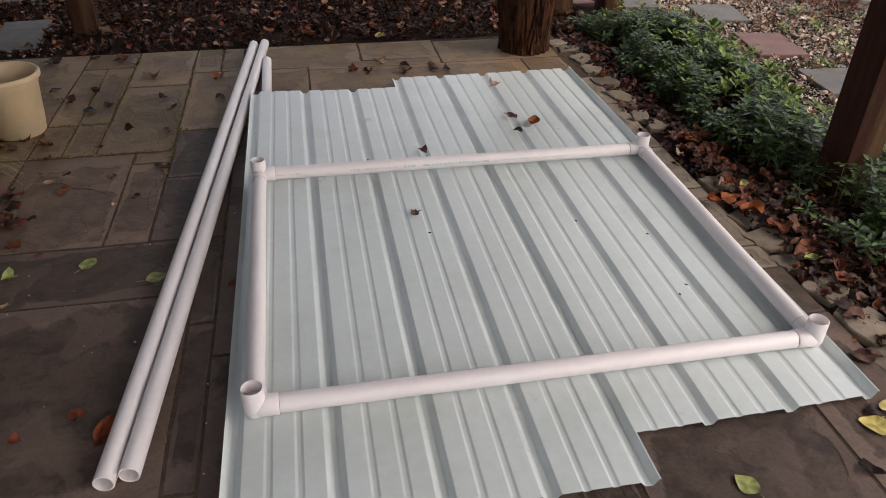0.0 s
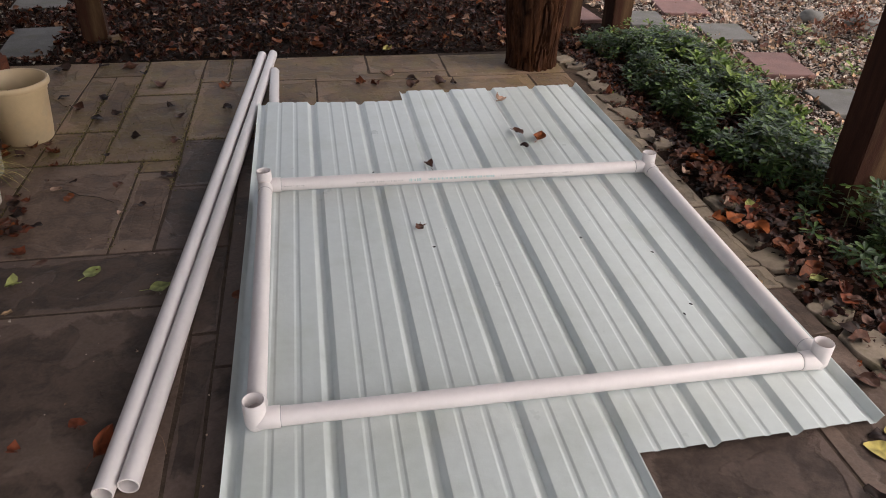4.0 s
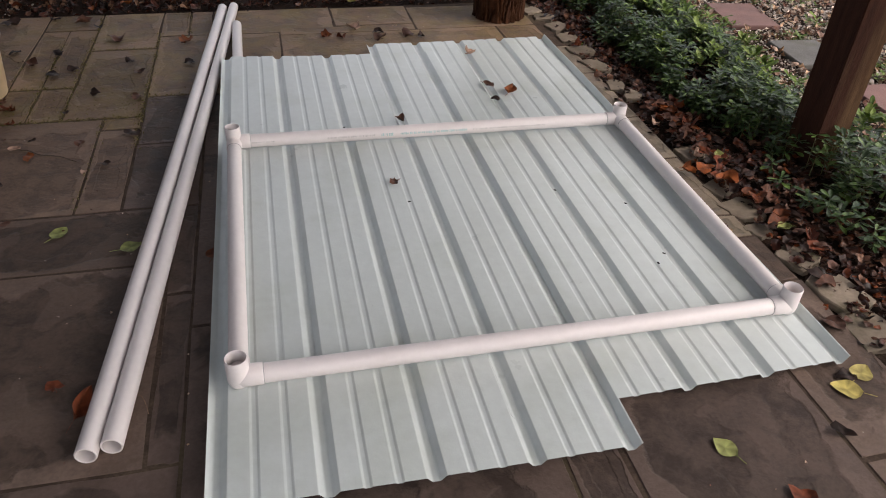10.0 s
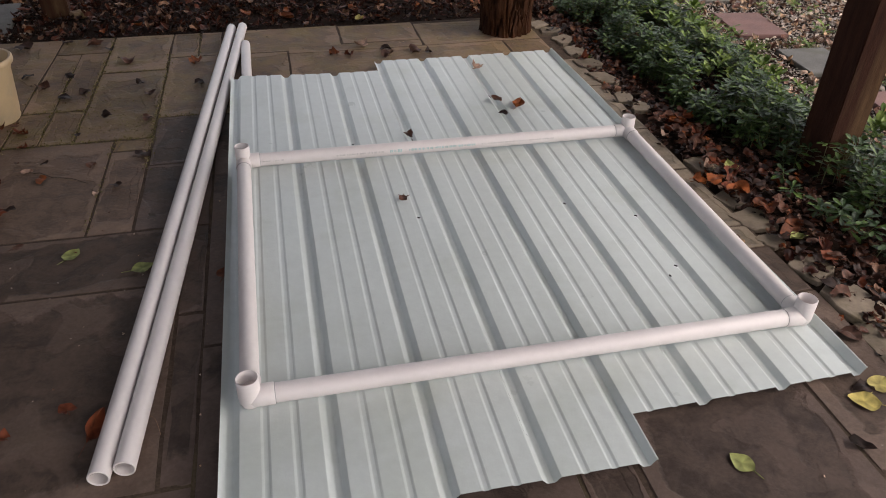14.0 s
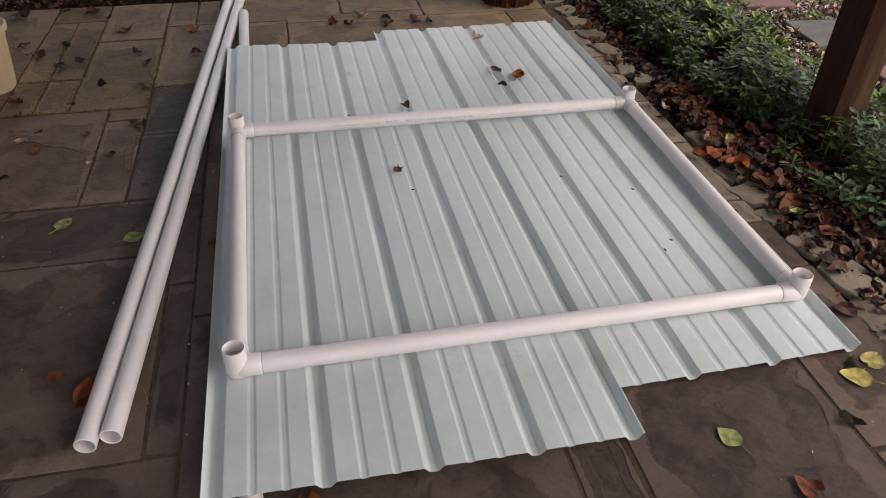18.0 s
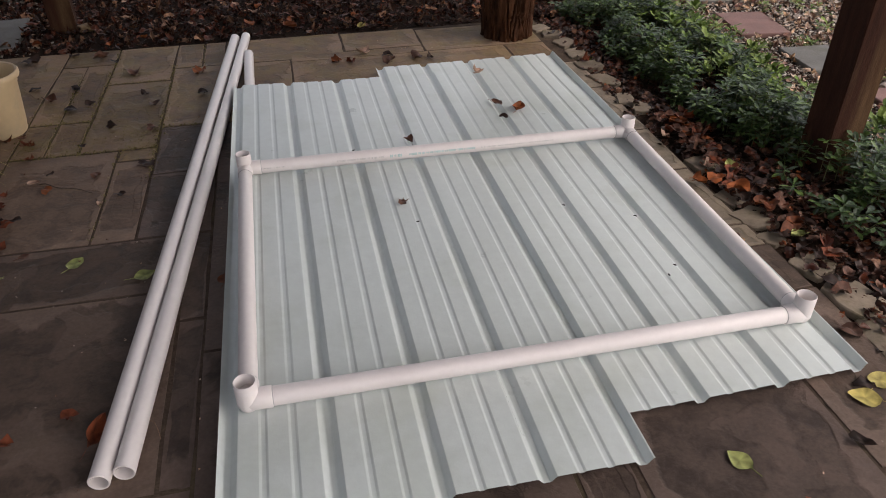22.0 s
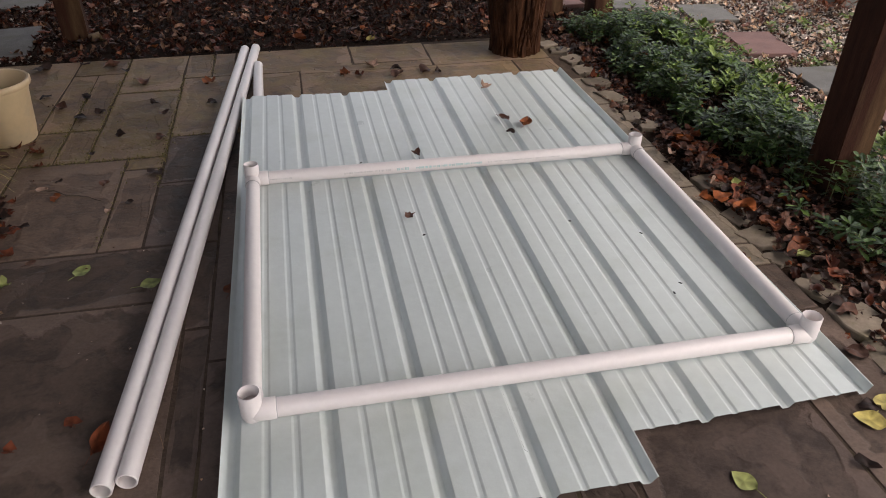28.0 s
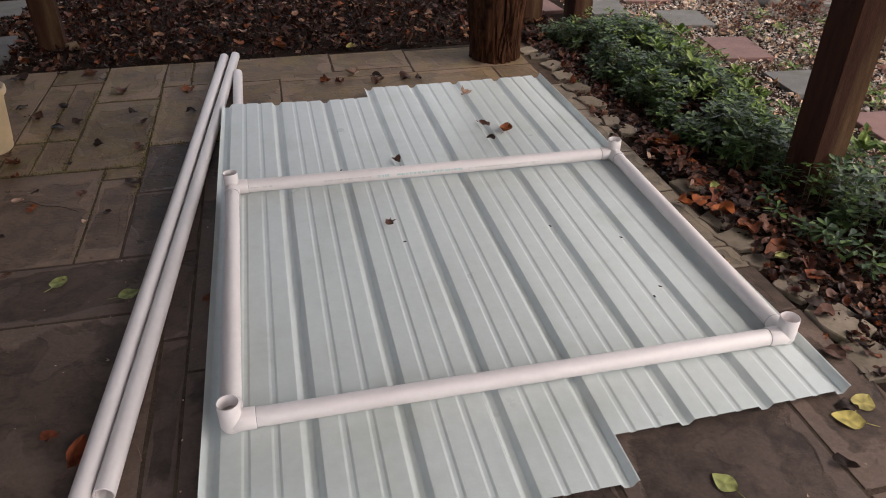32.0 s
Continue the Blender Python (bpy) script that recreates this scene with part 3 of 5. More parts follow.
def roofing_sheet(first, pitch, near, far, skew, lift, lip, label, seed):
    """A ribbed steel sheet, four pitches wide, lying face down: deep valleys on the whole pitches, two shallow grooves between."""
    profile = []
    for k in range(5):
        for d, drop in VALLEY:
            if (k == 0 and d < -0.095) or (k == 4 and d > 0.099):
                continue
            profile.append((k + d, drop if k < 4 or d < 0.09 else -lip))
        if k < 4:
            for c in (0.35, 0.65):
                profile += [(k + c + d, drop) for d, drop in GROOVE]
    profile += [(4.1, -lip - 0.0006), (4.112, -lip - 0.0004)]
    rows = 40
    bm = bmesh.new()

    def surface(sink):
        grid = []
        for j in range(rows + 1):
            t = j / rows
            row = []
            for q, drop in profile:
                x = first + q * pitch
                y = near + (far - near) * t + skew * (q - 2) * pitch
                wave = 0.0011 * math.sin(7 * t + 1.3 * q + seed) + 0.0007 * math.sin(19 * t - 2.1 * q + 2 * seed)
                dent = 0.0016 * noise.noise(Vector((x * 5 + seed, y * 2.2, 0.3)))
                row.append(bm.verts.new((x, y, sheet_top(x) + lift - drop + wave + dent - sink)))
            grid.append(row)
        return grid

    top, under = surface(0.0), surface(0.0008)
    n = len(profile)
    for j in range(rows):
        for k in range(n - 1):
            bm.faces.new((top[j][k], top[j][k + 1], top[j + 1][k + 1], top[j + 1][k]))
            bm.faces.new((under[j][k + 1], under[j][k], under[j + 1][k], under[j + 1][k + 1]))
    rim = [(0, k) for k in range(n)] + [(j, n - 1) for j in range(1, rows + 1)]
    rim += [(rows, k) for k in range(n - 2, -1, -1)] + [(j, 0) for j in range(rows - 1, 0, -1)]
    upper = [bm.verts.new(top[j][k].co) for j, k in rim]
    lower = [bm.verts.new(under[j][k].co) for j, k in rim]
    for i in range(len(rim)):
        n = (i + 1) % len(rim)
        bm.faces.new((upper[i], lower[i], lower[n], upper[n]))
    return tagged(part("roofing_sheet", bm, M_SHEET, smooth=40), label, "roofing sheet", "stacked roofing sheets")


roofing_sheet(-0.005, 0.2312, -0.357, 2.088, 0.0, 0.0022, 0.003, "long white ribbed steel roofing sheet propped on a pipe", 1.0)
roofing_sheet(0.691, 0.2270, -0.209, 2.236, 0.022, 0.0, 0.008, "overlapping white ribbed steel roofing sheet beside the planting bed", 4.0)

# ---- pipes and frame ----
R = 0.0245


def loose_pipe(a, b, label):
    a, b = Vector((*a, R)), Vector((*b, R))
    ob = part("plastic_pipe", lathe(tube_profile(R, R - 0.0042, (b - a).length), 32, closed=True), M_PVC, smooth=40)
    ob.matrix_world = along(a, b)
    return tagged(ob, label, "pipe", "long loose pipes")


loose_pipe((-0.289, -0.140), (-0.038, 2.897), "long white plastic pipe lying on the patio")
loose_pipe((-0.237, -0.124), (0.022, 2.913), "long white plastic pipe lying against another pipe")
loose_pipe((0.071, -0.43), (0.037, 2.613), "long white plastic pipe under the roofing sheet edge")

frame_thing = empty("pipe_frame", pose(0, 0, 0), "rectangular white plastic pipe frame with three-way corner elbows", "pipe frame")
CORNERS = [Vector((0.046, -0.013)), Vector((1.562, 0.006)), Vector((1.577, 1.207)), Vector((0.034, 1.187))]
RF = 0.0273
TOP = 0.089


def frame_z(p):
    return sheet_top(p.x) + RF + 0.001


for k, p in enumerate(CORNERS):
    z = frame_z(p)
    c = Vector((p.x, p.y, z))
    elbow = None
    for nxt in (CORNERS[(k + 1) % 4], CORNERS[k - 1]):
        d = (Vector((nxt.x, nxt.y, frame_z(nxt))) - c).normalized()
        bm = lathe([(RF - 0.006, -0.01), (RF, -0.002), (RF, 0.056), (RF - 0.0015, 0.0585), (R + 0.0005, 0.0585), (R + 0.0005, 0.03)], 32)
        bmesh.ops.transform(bm, matrix=along(c, c + d), verts=bm.verts)
        if elbow is None:
            elbow_bm = bm
            elbow = True
        else:
            me = bpy.data.meshes.new("tmp")
            bm.to_mesh(me)
            bm.free()
            elbow_bm.from_mesh(me)
            bpy.data.meshes.remove(me)
    up = lathe([(RF * 0.35, -RF), (RF * 0.8, -RF * 0.78), (RF, -RF * 0.25), (RF, TOP - RF - 0.002), (RF - 0.0015, TOP - RF), (R + 0.0008, TOP - RF), (R, TOP - RF - 0.0015), (R, 0.026), (R - 0.004, 0.025), (R - 0.004, -0.019)], 36)
    bmesh.ops.transform(up, matrix=Matrix.Translation(c), verts=up.verts)
    me = bpy.data.meshes.new("tmp")
    up.to_mesh(me)
    up.free()
    elbow_bm.from_mesh(me)
    bpy.data.meshes.remove(me)
    part("elbow", elbow_bm, M_PVC, frame_thing, "white three-way elbow with an open upright socket", smooth=40)

for k, p in enumerate(CORNERS):
    q = CORNERS[(k + 1) % 4]
    a, b = Vector((p.x, p.y, frame_z(p))), Vector((q.x, q.y, frame_z(q)))
    d = (b - a).normalized()
    a, b = a + d * 0.035, b - d * 0.035
    bm = lathe(tube_profile(R, R - 0.0042, (b - a).length), 32, closed=True)
    bmesh.ops.transform(bm, matrix=along(a, b), verts=bm.verts)
    side = part("pipe", bm, M_PVC, frame_thing, smooth=40)
    for e, s in ((a + d * 0.0235, d), (b - d * 0.0235, -d)):
        bm = lathe([(R + 0.0003, 0), (R + 0.0012, 0), (R + 0.0012, 0.0016), (R + 0.0003, 0.0016)], 24, closed=True)
        bmesh.ops.transform(bm, matrix=along(e, e + s), verts=bm.verts)
        part("joint_ring", bm, M_JOINT_LINE, side)

far_pipe = next(o for o in frame_thing.children if o.name == "pipe.002")
fa, fb = (Vector((p.x, p.y, frame_z(p))) for p in (CORNERS[3], CORNERS[2]))
fd = (fb - fa).normalized()
out = Vector((0, -0.99, 0.14)).normalized()
across = fd.cross(out).normalized()


def print_run(start, length, mat, tall, seed):
    """A run of unreadable printing: small bars on the pipe."""
    r = random.Random(seed)
    bm = bmesh.new()
    s = start
    while s < start + length:
        w = r.uniform(0.002, 0.006)
        h = tall * r.uniform(0.7, 1.0)
        c = fa + fd * (s + w / 2) + out * (R + 0.0004)
        vs = [bm.verts.new(c + fd * a * w / 2 + across * b * h / 2) for a, b in ((-1, -1), (1, -1), (1, 1), (-1, 1))]
        bm.faces.new(vs)
        s += w + r.choice((0.0015, 0.002, 0.006))
    return part("print", bm, mat, far_pipe, "faded unreadable printing")


print_run(0.06, 0.09, M_PRINT_GREY, 0.006, 1)
print_run(0.34, 0.18, M_PRINT_GREY, 0.007, 2)
print_run(0.545, 0.05, M_PRINT, 0.012, 3)
print_run(0.62, 0.26, M_PRINT, 0.009, 4)
print_run(0.91, 0.3, M_PRINT_GREY, 0.006, 5)

# ---- posts and log ----
def timber_post(x, y, size, turn, label, height=2.5):
    bm = box(-size / 2, -size / 2, -0.1, size / 2, size / 2, height, 0.004)
    ob = part("wooden_post", bm, M_POST)
    ob.matrix_world = pose(x, y, 0, 0, 0, turn)
    return tagged(ob, label, "post", "porch posts")


timber_post(2.283, 0.882, 0.146, 2, "dark reddish-brown square timber post in the planting bed")
timber_post(-1.042, 3.402, 0.14, 8, "dark square timber post standing in the leaf mulch")
timber_post(2.277, 3.335, 0.14, 8, "square timber post behind the evergreen planting")
timber_post(1.941, 3.384, 0.14, 8, "square timber post behind the bark-covered log")


def log_post(x, y):
    bm = bmesh.new()
    n, rows = 150, 110
    rings = []
    for j in range(rows + 1):
        z = 2.51 * (j / rows) ** 1.9
        r0 = 0.136 + 0.075 * min(z, 0.4) + 0.012 * math.exp(-z * 30)
        ring = []
        for k in range(n):
            a = 2 * math.pi * k / n
            c, d = math.cos(a), math.sin(a)
            warp = noise.noise(Vector((c * 2.5, d * 2.5, z * 3.0)))
            groove = abs(noise.noise(Vector((c * 5.5 + 1.3 * warp, d * 5.5 - 1.3 * warp, z * 2.6 + 4))))
            crack = min(groove / 0.16, 1.0)
            plate = noise.fractal(Vector((c * 9, d * 9, z * 7)), 0.8, 2.1, 4)
            r = r0 - 0.024 * (1 - crack) ** 1.4 + 0.006 * plate + 0.009 * warp
            ring.append(bm.verts.new((r * c, r * d, z)))
        rings.append(ring)
    for a, b in zip(rings, rings[1:]):
        for k in range(n):
            bm.faces.new((a[k], a[(k + 1) % n], b[(k + 1) % n], b[k]))
    bm.faces.new(rings[0][::-1])
    bm.faces.new(rings[-1])
    ob = part("log_post", bm, M_BARK, smooth=60)
    ob.location = (x, y, 0.001)
    return tagged(ob, "rough bark-covered tree log post standing on the patio", "post")


log_post(1.494, 2.674)

# ---- edging stones and stepping slabs ----
def stone(x, y, sx, sy, h, turn, seed):
    """A flat, roughly squared flagstone set beside the patio, chipped along its rim."""
    r = random.Random(seed)
    bm = bmesh.new()
    corners = [(a * sx / 2 * r.uniform(0.55, 1.2), b * sy / 2 * r.uniform(0.6, 1.2)) for a, b in ((-1, -1), (1, -1), (1, 1), (-1, 1))]
    rim = []
    for (ax, ay), (bx, by) in zip(corners, corners[1:] + corners[:1]):
        for k in range(4):
            t = (k + (0.35 if k == 0 else 0) - (0.1 if k == 3 else 0)) / 4
            rim.append((ax + (bx - ax) * t + r.uniform(-0.006, 0.006), ay + (by - ay) * t + r.uniform(-0.006, 0.006)))
    rings = []
    for inset, z in ((1.0, -0.03), (1.0, h * 0.72), (0.955, h), (0.5, h * 1.04)):
        rings.append([bm.verts.new((px * inset, py * inset, z + (r.uniform(-0.0015, 0.0015) if z > 0 else 0))) for px, py in rim])
    n = len(rim)
    for a, b in zip(rings, rings[1:]):
        for k in range(n):
            bm.faces.new((a[k], a[(k + 1) % n], b[(k + 1) % n], b[k]))
    bm.faces.new(rings[-1])
    bm.faces.new(rings[0][::-1])
    ob = part("edging_stone", bm, M_STONE, smooth=10)
    ob.matrix_world = pose(x, y, -0.004, r.uniform(-2.5, 2.5), r.uniform(-2.5, 2.5), turn)
    return tagged(ob, "weathered flat tan edging stone between patio and planting bed", "stone", "edging stones")


for k, (x, y, sx, sy, h, turn) in enumerate((
        (1.80, 0.085, 0.13, 0.15, 0.026, 12), (1.80, -0.09, 0.13, 0.15, 0.02, -8), (1.79, 0.255, 0.12, 0.14, 0.018, 20), (1.768, 0.432, 0.085, 0.07, 0.016, 5),
        (1.782, 0.562, 0.125, 0.125, 0.024, 4), (1.772, 0.70, 0.09, 0.11, 0.02, 14), (1.795, 0.962, 0.12, 0.11, 0.022, 8), (1.80, 1.515, 0.085, 0.095, 0.024, -22),
        (1.765, 1.645, 0.085, 0.115, 0.022, -18), (1.768, 1.88, 0.10, 0.12, 0.028, 6), (1.768, 2.07, 0.09, 0.125, 0.03, 10), (1.765, 2.26, 0.115, 0.11, 0.03, 4),
        (1.76, 2.435, 0.085, 0.12, 0.032, 12), (1.74, 2.59, 0.11, 0.09, 0.034, -24), (1.71, 2.72, 0.10, 0.09, 0.03, 12))):
    stone(x, y, sx * 1.22, sy * 1.16, h * 0.5, turn, k + 5)


def stepping_slab(corners, mat, label):
    bm = bmesh.new()
    ctr = sum((Vector(c) for c in corners), Vector((0, 0))) / 4
    rings = []
    for inset, z in ((0, -0.02), (0, 0.008), (0.005, 0.013)):
        rings.append([bm.verts.new((*(Vector(c) + (ctr - Vector(c)).normalized() * inset), z)) for c in corners])
    for a, b in zip(rings, rings[1:]):
        for k in range(4):
            bm.faces.new((a[k], a[(k + 1) % 4], b[(k + 1) % 4], b[k]))
    bm.faces.new(rings[-1])
    bm.faces.new(rings[0][::-1])
    return tagged(part("stepping_slab", bm, mat), label, "paving slab", "garden stepping slabs")


RED_LABEL, GREY_LABEL = "flat brick-red stepping slab in the gravel path", "flat grey concrete stepping slab in the gravel path"
SLABS = []
for cx, cy, w, d, turn, red in ((2.961, 2.492, 0.29, 0.406, -8, 1), (2.973, 3.142, 0.3, 0.371, -8, 0), (2.558, 3.503, 0.265, 0.361, -8, 0), (2.986, 1.881, 0.281, 0.349, -4, 0),
                                (3.022, 1.295, 0.273, 0.306, -4, 1), (2.957, 3.77, 0.346, 0.37, -10, 1), (2.108, 3.683, 0.239, 0.407, 4, 1), (-1.399, 3.332, 0.271, 0.584, 6, 0), (-1.577, 4.307, 0.371, 0.436, 6, 0),
                                (3.825, 4.466, 0.459, 0.419, -10, 0)):
    SLABS.append((cx, cy, w, d))
    m = Matrix.Rotation(radians(turn), 2)
    cs = [Vector((cx, cy)) + m @ Vector((a * w / 2, b * d / 2)) for a, b in ((-1, -1), (1, -1), (1, 1), (-1, 1))]
    stepping_slab(cs, M_REDPAVER if red else M_GREYPAVER, RED_LABEL if red else GREY_LABEL)

# ---- pots ----
def pot(name, x, y, profile, mat, soil_z, soil_r, label, n=48):
    ob = part(name, lathe(profile, n, closed=True), mat, smooth=40)
    ob.location = (x, y, 0.002)
    tagged(ob, label, "plant pot", "pots beside the bench")
    bm = lathe([(soil_r, soil_z - 0.02)] + [(soil_r * (1 - k / 14), soil_z) for k in range(14)], 44)
    for v in bm.verts:
        lump = v.co + Vector((x * 9, y * 9, 0))
        v.co.z += (0.014 * noise.noise(lump * 16) + 0.01 * noise.noise(lump * 55)) if v.co.z >= soil_z - 0.005 else 0
    part("soil", bm, M_POTSOIL, ob, "dark potting soil")
    return ob


pot("plant_pot", -1.367, 0.973, [(0, 0.01), (0, 0.0), (0.064, 0.0), (0.0668, 0.005), (0.0786, 0.12), (0.086, 0.123), (0.0869, 0.139), (0.0823, 0.141), (0.0768, 0.135), (0.064, 0.03)],
                M_BLACK, 0.1, 0.073, "small black plastic nursery pot beside a blue pot")
cream = pot("plant_pot", -1.020, 1.923, [(0, 0.012), (0, 0.0), (0.1017, 0.0), (0.1057, 0.006), (0.1076, 0.030), (0.1101, 0.033), (0.1272, 0.215), (0.1301, 0.220), (0.1311, 0.238), (0.1428, 0.242),
                                         (0.1458, 0.248), (0.1458, 0.263), (0.1409, 0.269), (0.133, 0.267), (0.1272, 0.256), (0.1193, 0.14), (0.0978, 0.012)], M_CREAM, 0.18, 0.119,
            "large weathered cream plastic plant pot with rolled rim")
white = pot("plant_pot", -1.030, 1.297, [(0, 0.01), (0, 0.0), (0.0831, 0.0), (0.0887, 0.008), (0.0925, 0.033), (0.0868, 0.035), (0.0868, 0.039), (0.0934, 0.041), (0.1, 0.126), (0.101, 0.133),
                                         (0.0972, 0.135), (0.0934, 0.131), (0.0831, 0.03)], M_WHITEPOT, 0.118, 0.092, "small white pot with yellowing grass spilling out")
# Black ring set in the pot's groove to paint its shade.
part("groove_band", lathe([(0.0872, 0.0335), (0.0915, 0.0335), (0.0918, 0.0395), (0.0872, 0.0395)], 48, closed=True), M_BLACK, white, "black ring standing for the shade in the groove")
grey = pot("plant_pot", -1.097, 1.569, [(0, 0.01), (0, 0.0), (0.0784, 0.0), (0.0822, 0.006), (0.0994, 0.185), (0.1071, 0.190), (0.11, 0.196), (0.11, 0.212), (0.1061, 0.216), (0.1004, 0.212), (0.0813, 0.03)],
           M_GREYPOT, 0.165, 0.094, "grey plastic plant pot with dark soil and weeds")
terra = pot("plant_pot", -1.199, 1.150, [(0, 0.01), (0, 0.0), (0.0809, 0.0), (0.0853, 0.005), (0.1057, 0.100), (0.1165, 0.102), (0.1187, 0.106), (0.1208, 0.132), (0.1165, 0.136), (0.1089, 0.132), (0.0971, 0.03)],
            M_TERRA, 0.1, 0.101, "orange terracotta pot with dark soil")
blue = pot("plant_pot", -1.139, 0.911, [(0, 0.01), (0, 0.0), (0.0919, 0.0), (0.0993, 0.006), (0.1287, 0.088), (0.125, 0.092), (0.1177, 0.085), (0.0919, 0.03)], M_BLUE, 0.076, 0.112,
           "blue glazed pot with worn tan rim")
# Inner wall takes the dark colour of the potting soil.
part("lining", lathe([(0.1215, 0.0885), (0.1165, 0.08), (0.112, 0.068), (0.1135, 0.068), (0.1185, 0.0795), (0.123, 0.0888)], 48, closed=True), M_POTSOIL, blue, "dark inner wall")
part("rim", lathe([(0.123, 0.089), (0.128, 0.085), (0.135, 0.088), (0.138, 0.094), (0.135, 0.100), (0.13, 0.101), (0.124, 0.098)], 48, closed=True,
                  wobble=lambda a, z: 1 + 0.006 * math.sin(5 * a)), M_RIM, blue, "worn tan glazed rim", smooth=60)


def tuft(name, parent, spots, rng, mat, length, label, comb=None, droop=0.75):
    """Thin arching blades growing from the given spots."""
    verts, faces = [], []
    for x, y, z in spots:
        a = rng.uniform(0, 2 * math.pi) if comb is None or rng.random() < 0.35 else rng.gauss(comb, 0.75)
        L = length * rng.uniform(0.5, 1.25)
        lift = rng.uniform(0.5, 1.15)
        w = rng.uniform(0.0015, 0.0034)
        px, py = -math.sin(a) * w, math.cos(a) * w
        o = len(verts)
        for k in range(5):
            t = k / 4
            r = L * t * (1 - 0.3 * lift)
            h = L * (lift * t - droop * t * t)
            q = 1 - t * 0.85
            cx, cy, cz = x + math.cos(a) * r, y + math.sin(a) * r, max(z + h, z - 0.06)
            verts += [(cx - px * q, cy - py * q, cz), (cx + px * q, cy + py * q, cz)]
        faces += [(o + 2 * k, o + 2 * k + 1, o + 2 * k + 3, o + 2 * k + 2) for k in range(4)]
    me = bpy.data.meshes.new(name)
    me.from_pydata(verts, [], faces)
    me.materials.append(mat)
    ob = new(name, me)
    ob.parent = parent
    ob["label"] = label
    return ob


rng = random.Random(3)
tuft("grass_tuft", white, [(rng.gauss(-0.01, 0.045), rng.gauss(0.015, 0.04), 0.118) for _ in range(300)], rng, M_GRASS, 0.2, "yellowing grass blades", comb=2.6, droop=0.95)
tuft("long_blades", white, [(rng.uniform(0.02, 0.085), rng.uniform(-0.03, 0.06), 0.12) for _ in range(34)], rng, M_STRAW, 0.2, "long straw-yellow grass blades", comb=-0.1, droop=0.8)
tuft("weeds", grey, [(rng.uniform(-0.09, 0.09), rng.uniform(-0.08, 0.09), 0.165) for _ in range(60)], rng, M_GRASS, 0.07, "small green weeds")
for x, y in ((0.02, -0.03), (0.03, 0.02)):
    tuft("grass_blade", terra, [(x, y, 0.1)], rng, M_GRASS, 0.15, "long green grass blade", comb=0.6, droop=0.25)

# ---- bench, level, chain, stump ----
bench = empty("bench", pose(-1.292, 1.188, 0, 0, 0, -2.9), "low dark wooden slatted bench with reddish front board", "bench")
for k in range(7):
    part("plank", box(-0.034 - 0.092 * k - 0.086, 0.0, 0.17, -0.034 - 0.092 * k, 1.3, 0.2, 0.004), M_BENCH, bench)
part("front_board", box(-0.032, 0.0, 0.105, 0.0, 1.3, 0.2, 0.004), M_BENCH_EDGE, bench, "reddish-brown front board")
part("back_board", box(-0.71, 0.0, 0.105, -0.682, 1.3, 0.169, 0.004), M_BENCH, bench)
for y in (0.05, 0.65, 1.2):
    for x in (-0.09, -0.66):
        part("leg", box(x, y, 0.0, x + 0.05, y + 0.07, 0.169, 0.004), M_BENCH, bench)
    part("cross_rail", box(-0.6, y + 0.01, 0.09, -0.1, y + 0.05, 0.169, 0.003), M_BENCH, bench)

lv = empty("spirit_level", pose(-1.490, 1.848, 0.2015, 0, 0, 71.9), "long red and white spirit level lying on the bench", "spirit level")
part("body", box(-0.6, -0.012, 0, 0.6, 0.05, 0.036, 0.003), M_RED, lv, "red metal body")
part("face", box(-0.597, -0.0165, 0.002, 0.597, -0.0122, 0.034, 0.001), M_WHITEFACE, lv, "white printed face")
part("vial_frame", box(-0.05, -0.0205, 0.003, 0.02, -0.0167, 0.033, 0.002), M_BLACK, lv, "black vial frame")
part("vial", box(-0.038, -0.0235, 0.009, 0.008, -0.0207, 0.027, 0.001), M_VIAL, lv, "pale yellow bubble vial")

chain = empty("hanging_chain", pose(-1.120, 0.652, 0), "galvanised steel chain hanging free from the porch roof", "chain")


def link_mesh():
    bm = bmesh.new()
    n, m, r = 20, 6, 0.0019
    rings = []
    for k in range(n):
        a = 2 * math.pi * k / n
        c = Vector((0.0062 * math.cos(a), 0, 0.0062 * math.sin(a) + (0.007 if math.sin(a) > 0 else -0.007)))
        d = Vector((math.cos(a), 0, math.sin(a)))
        rings.append([bm.verts.new(c + d * r * math.cos(b) + Vector((0, r * math.sin(b), 0))) for b in (2 * math.pi * j / m for j in range(m))])
    for k in range(n):
        a, b = rings[k], rings[(k + 1) % n]
        for j in range(m):
            bm.faces.new((a[j], a[(j + 1) % m], b[(j + 1) % m], b[j]))
    return bm


first_link = part("link", link_mesh(), M_CHAIN, chain, smooth=180)
first_link.location = (0, 0, 0.42)
for k in range(1, 92):
    ob = first_link.copy()
    scene.collection.objects.link(ob)
    ob.matrix_local = pose(0, 0, 0.42 + 0.0226 * k, 0, 0, (90 if k % 2 else 0) + 8 * math.sin(k))


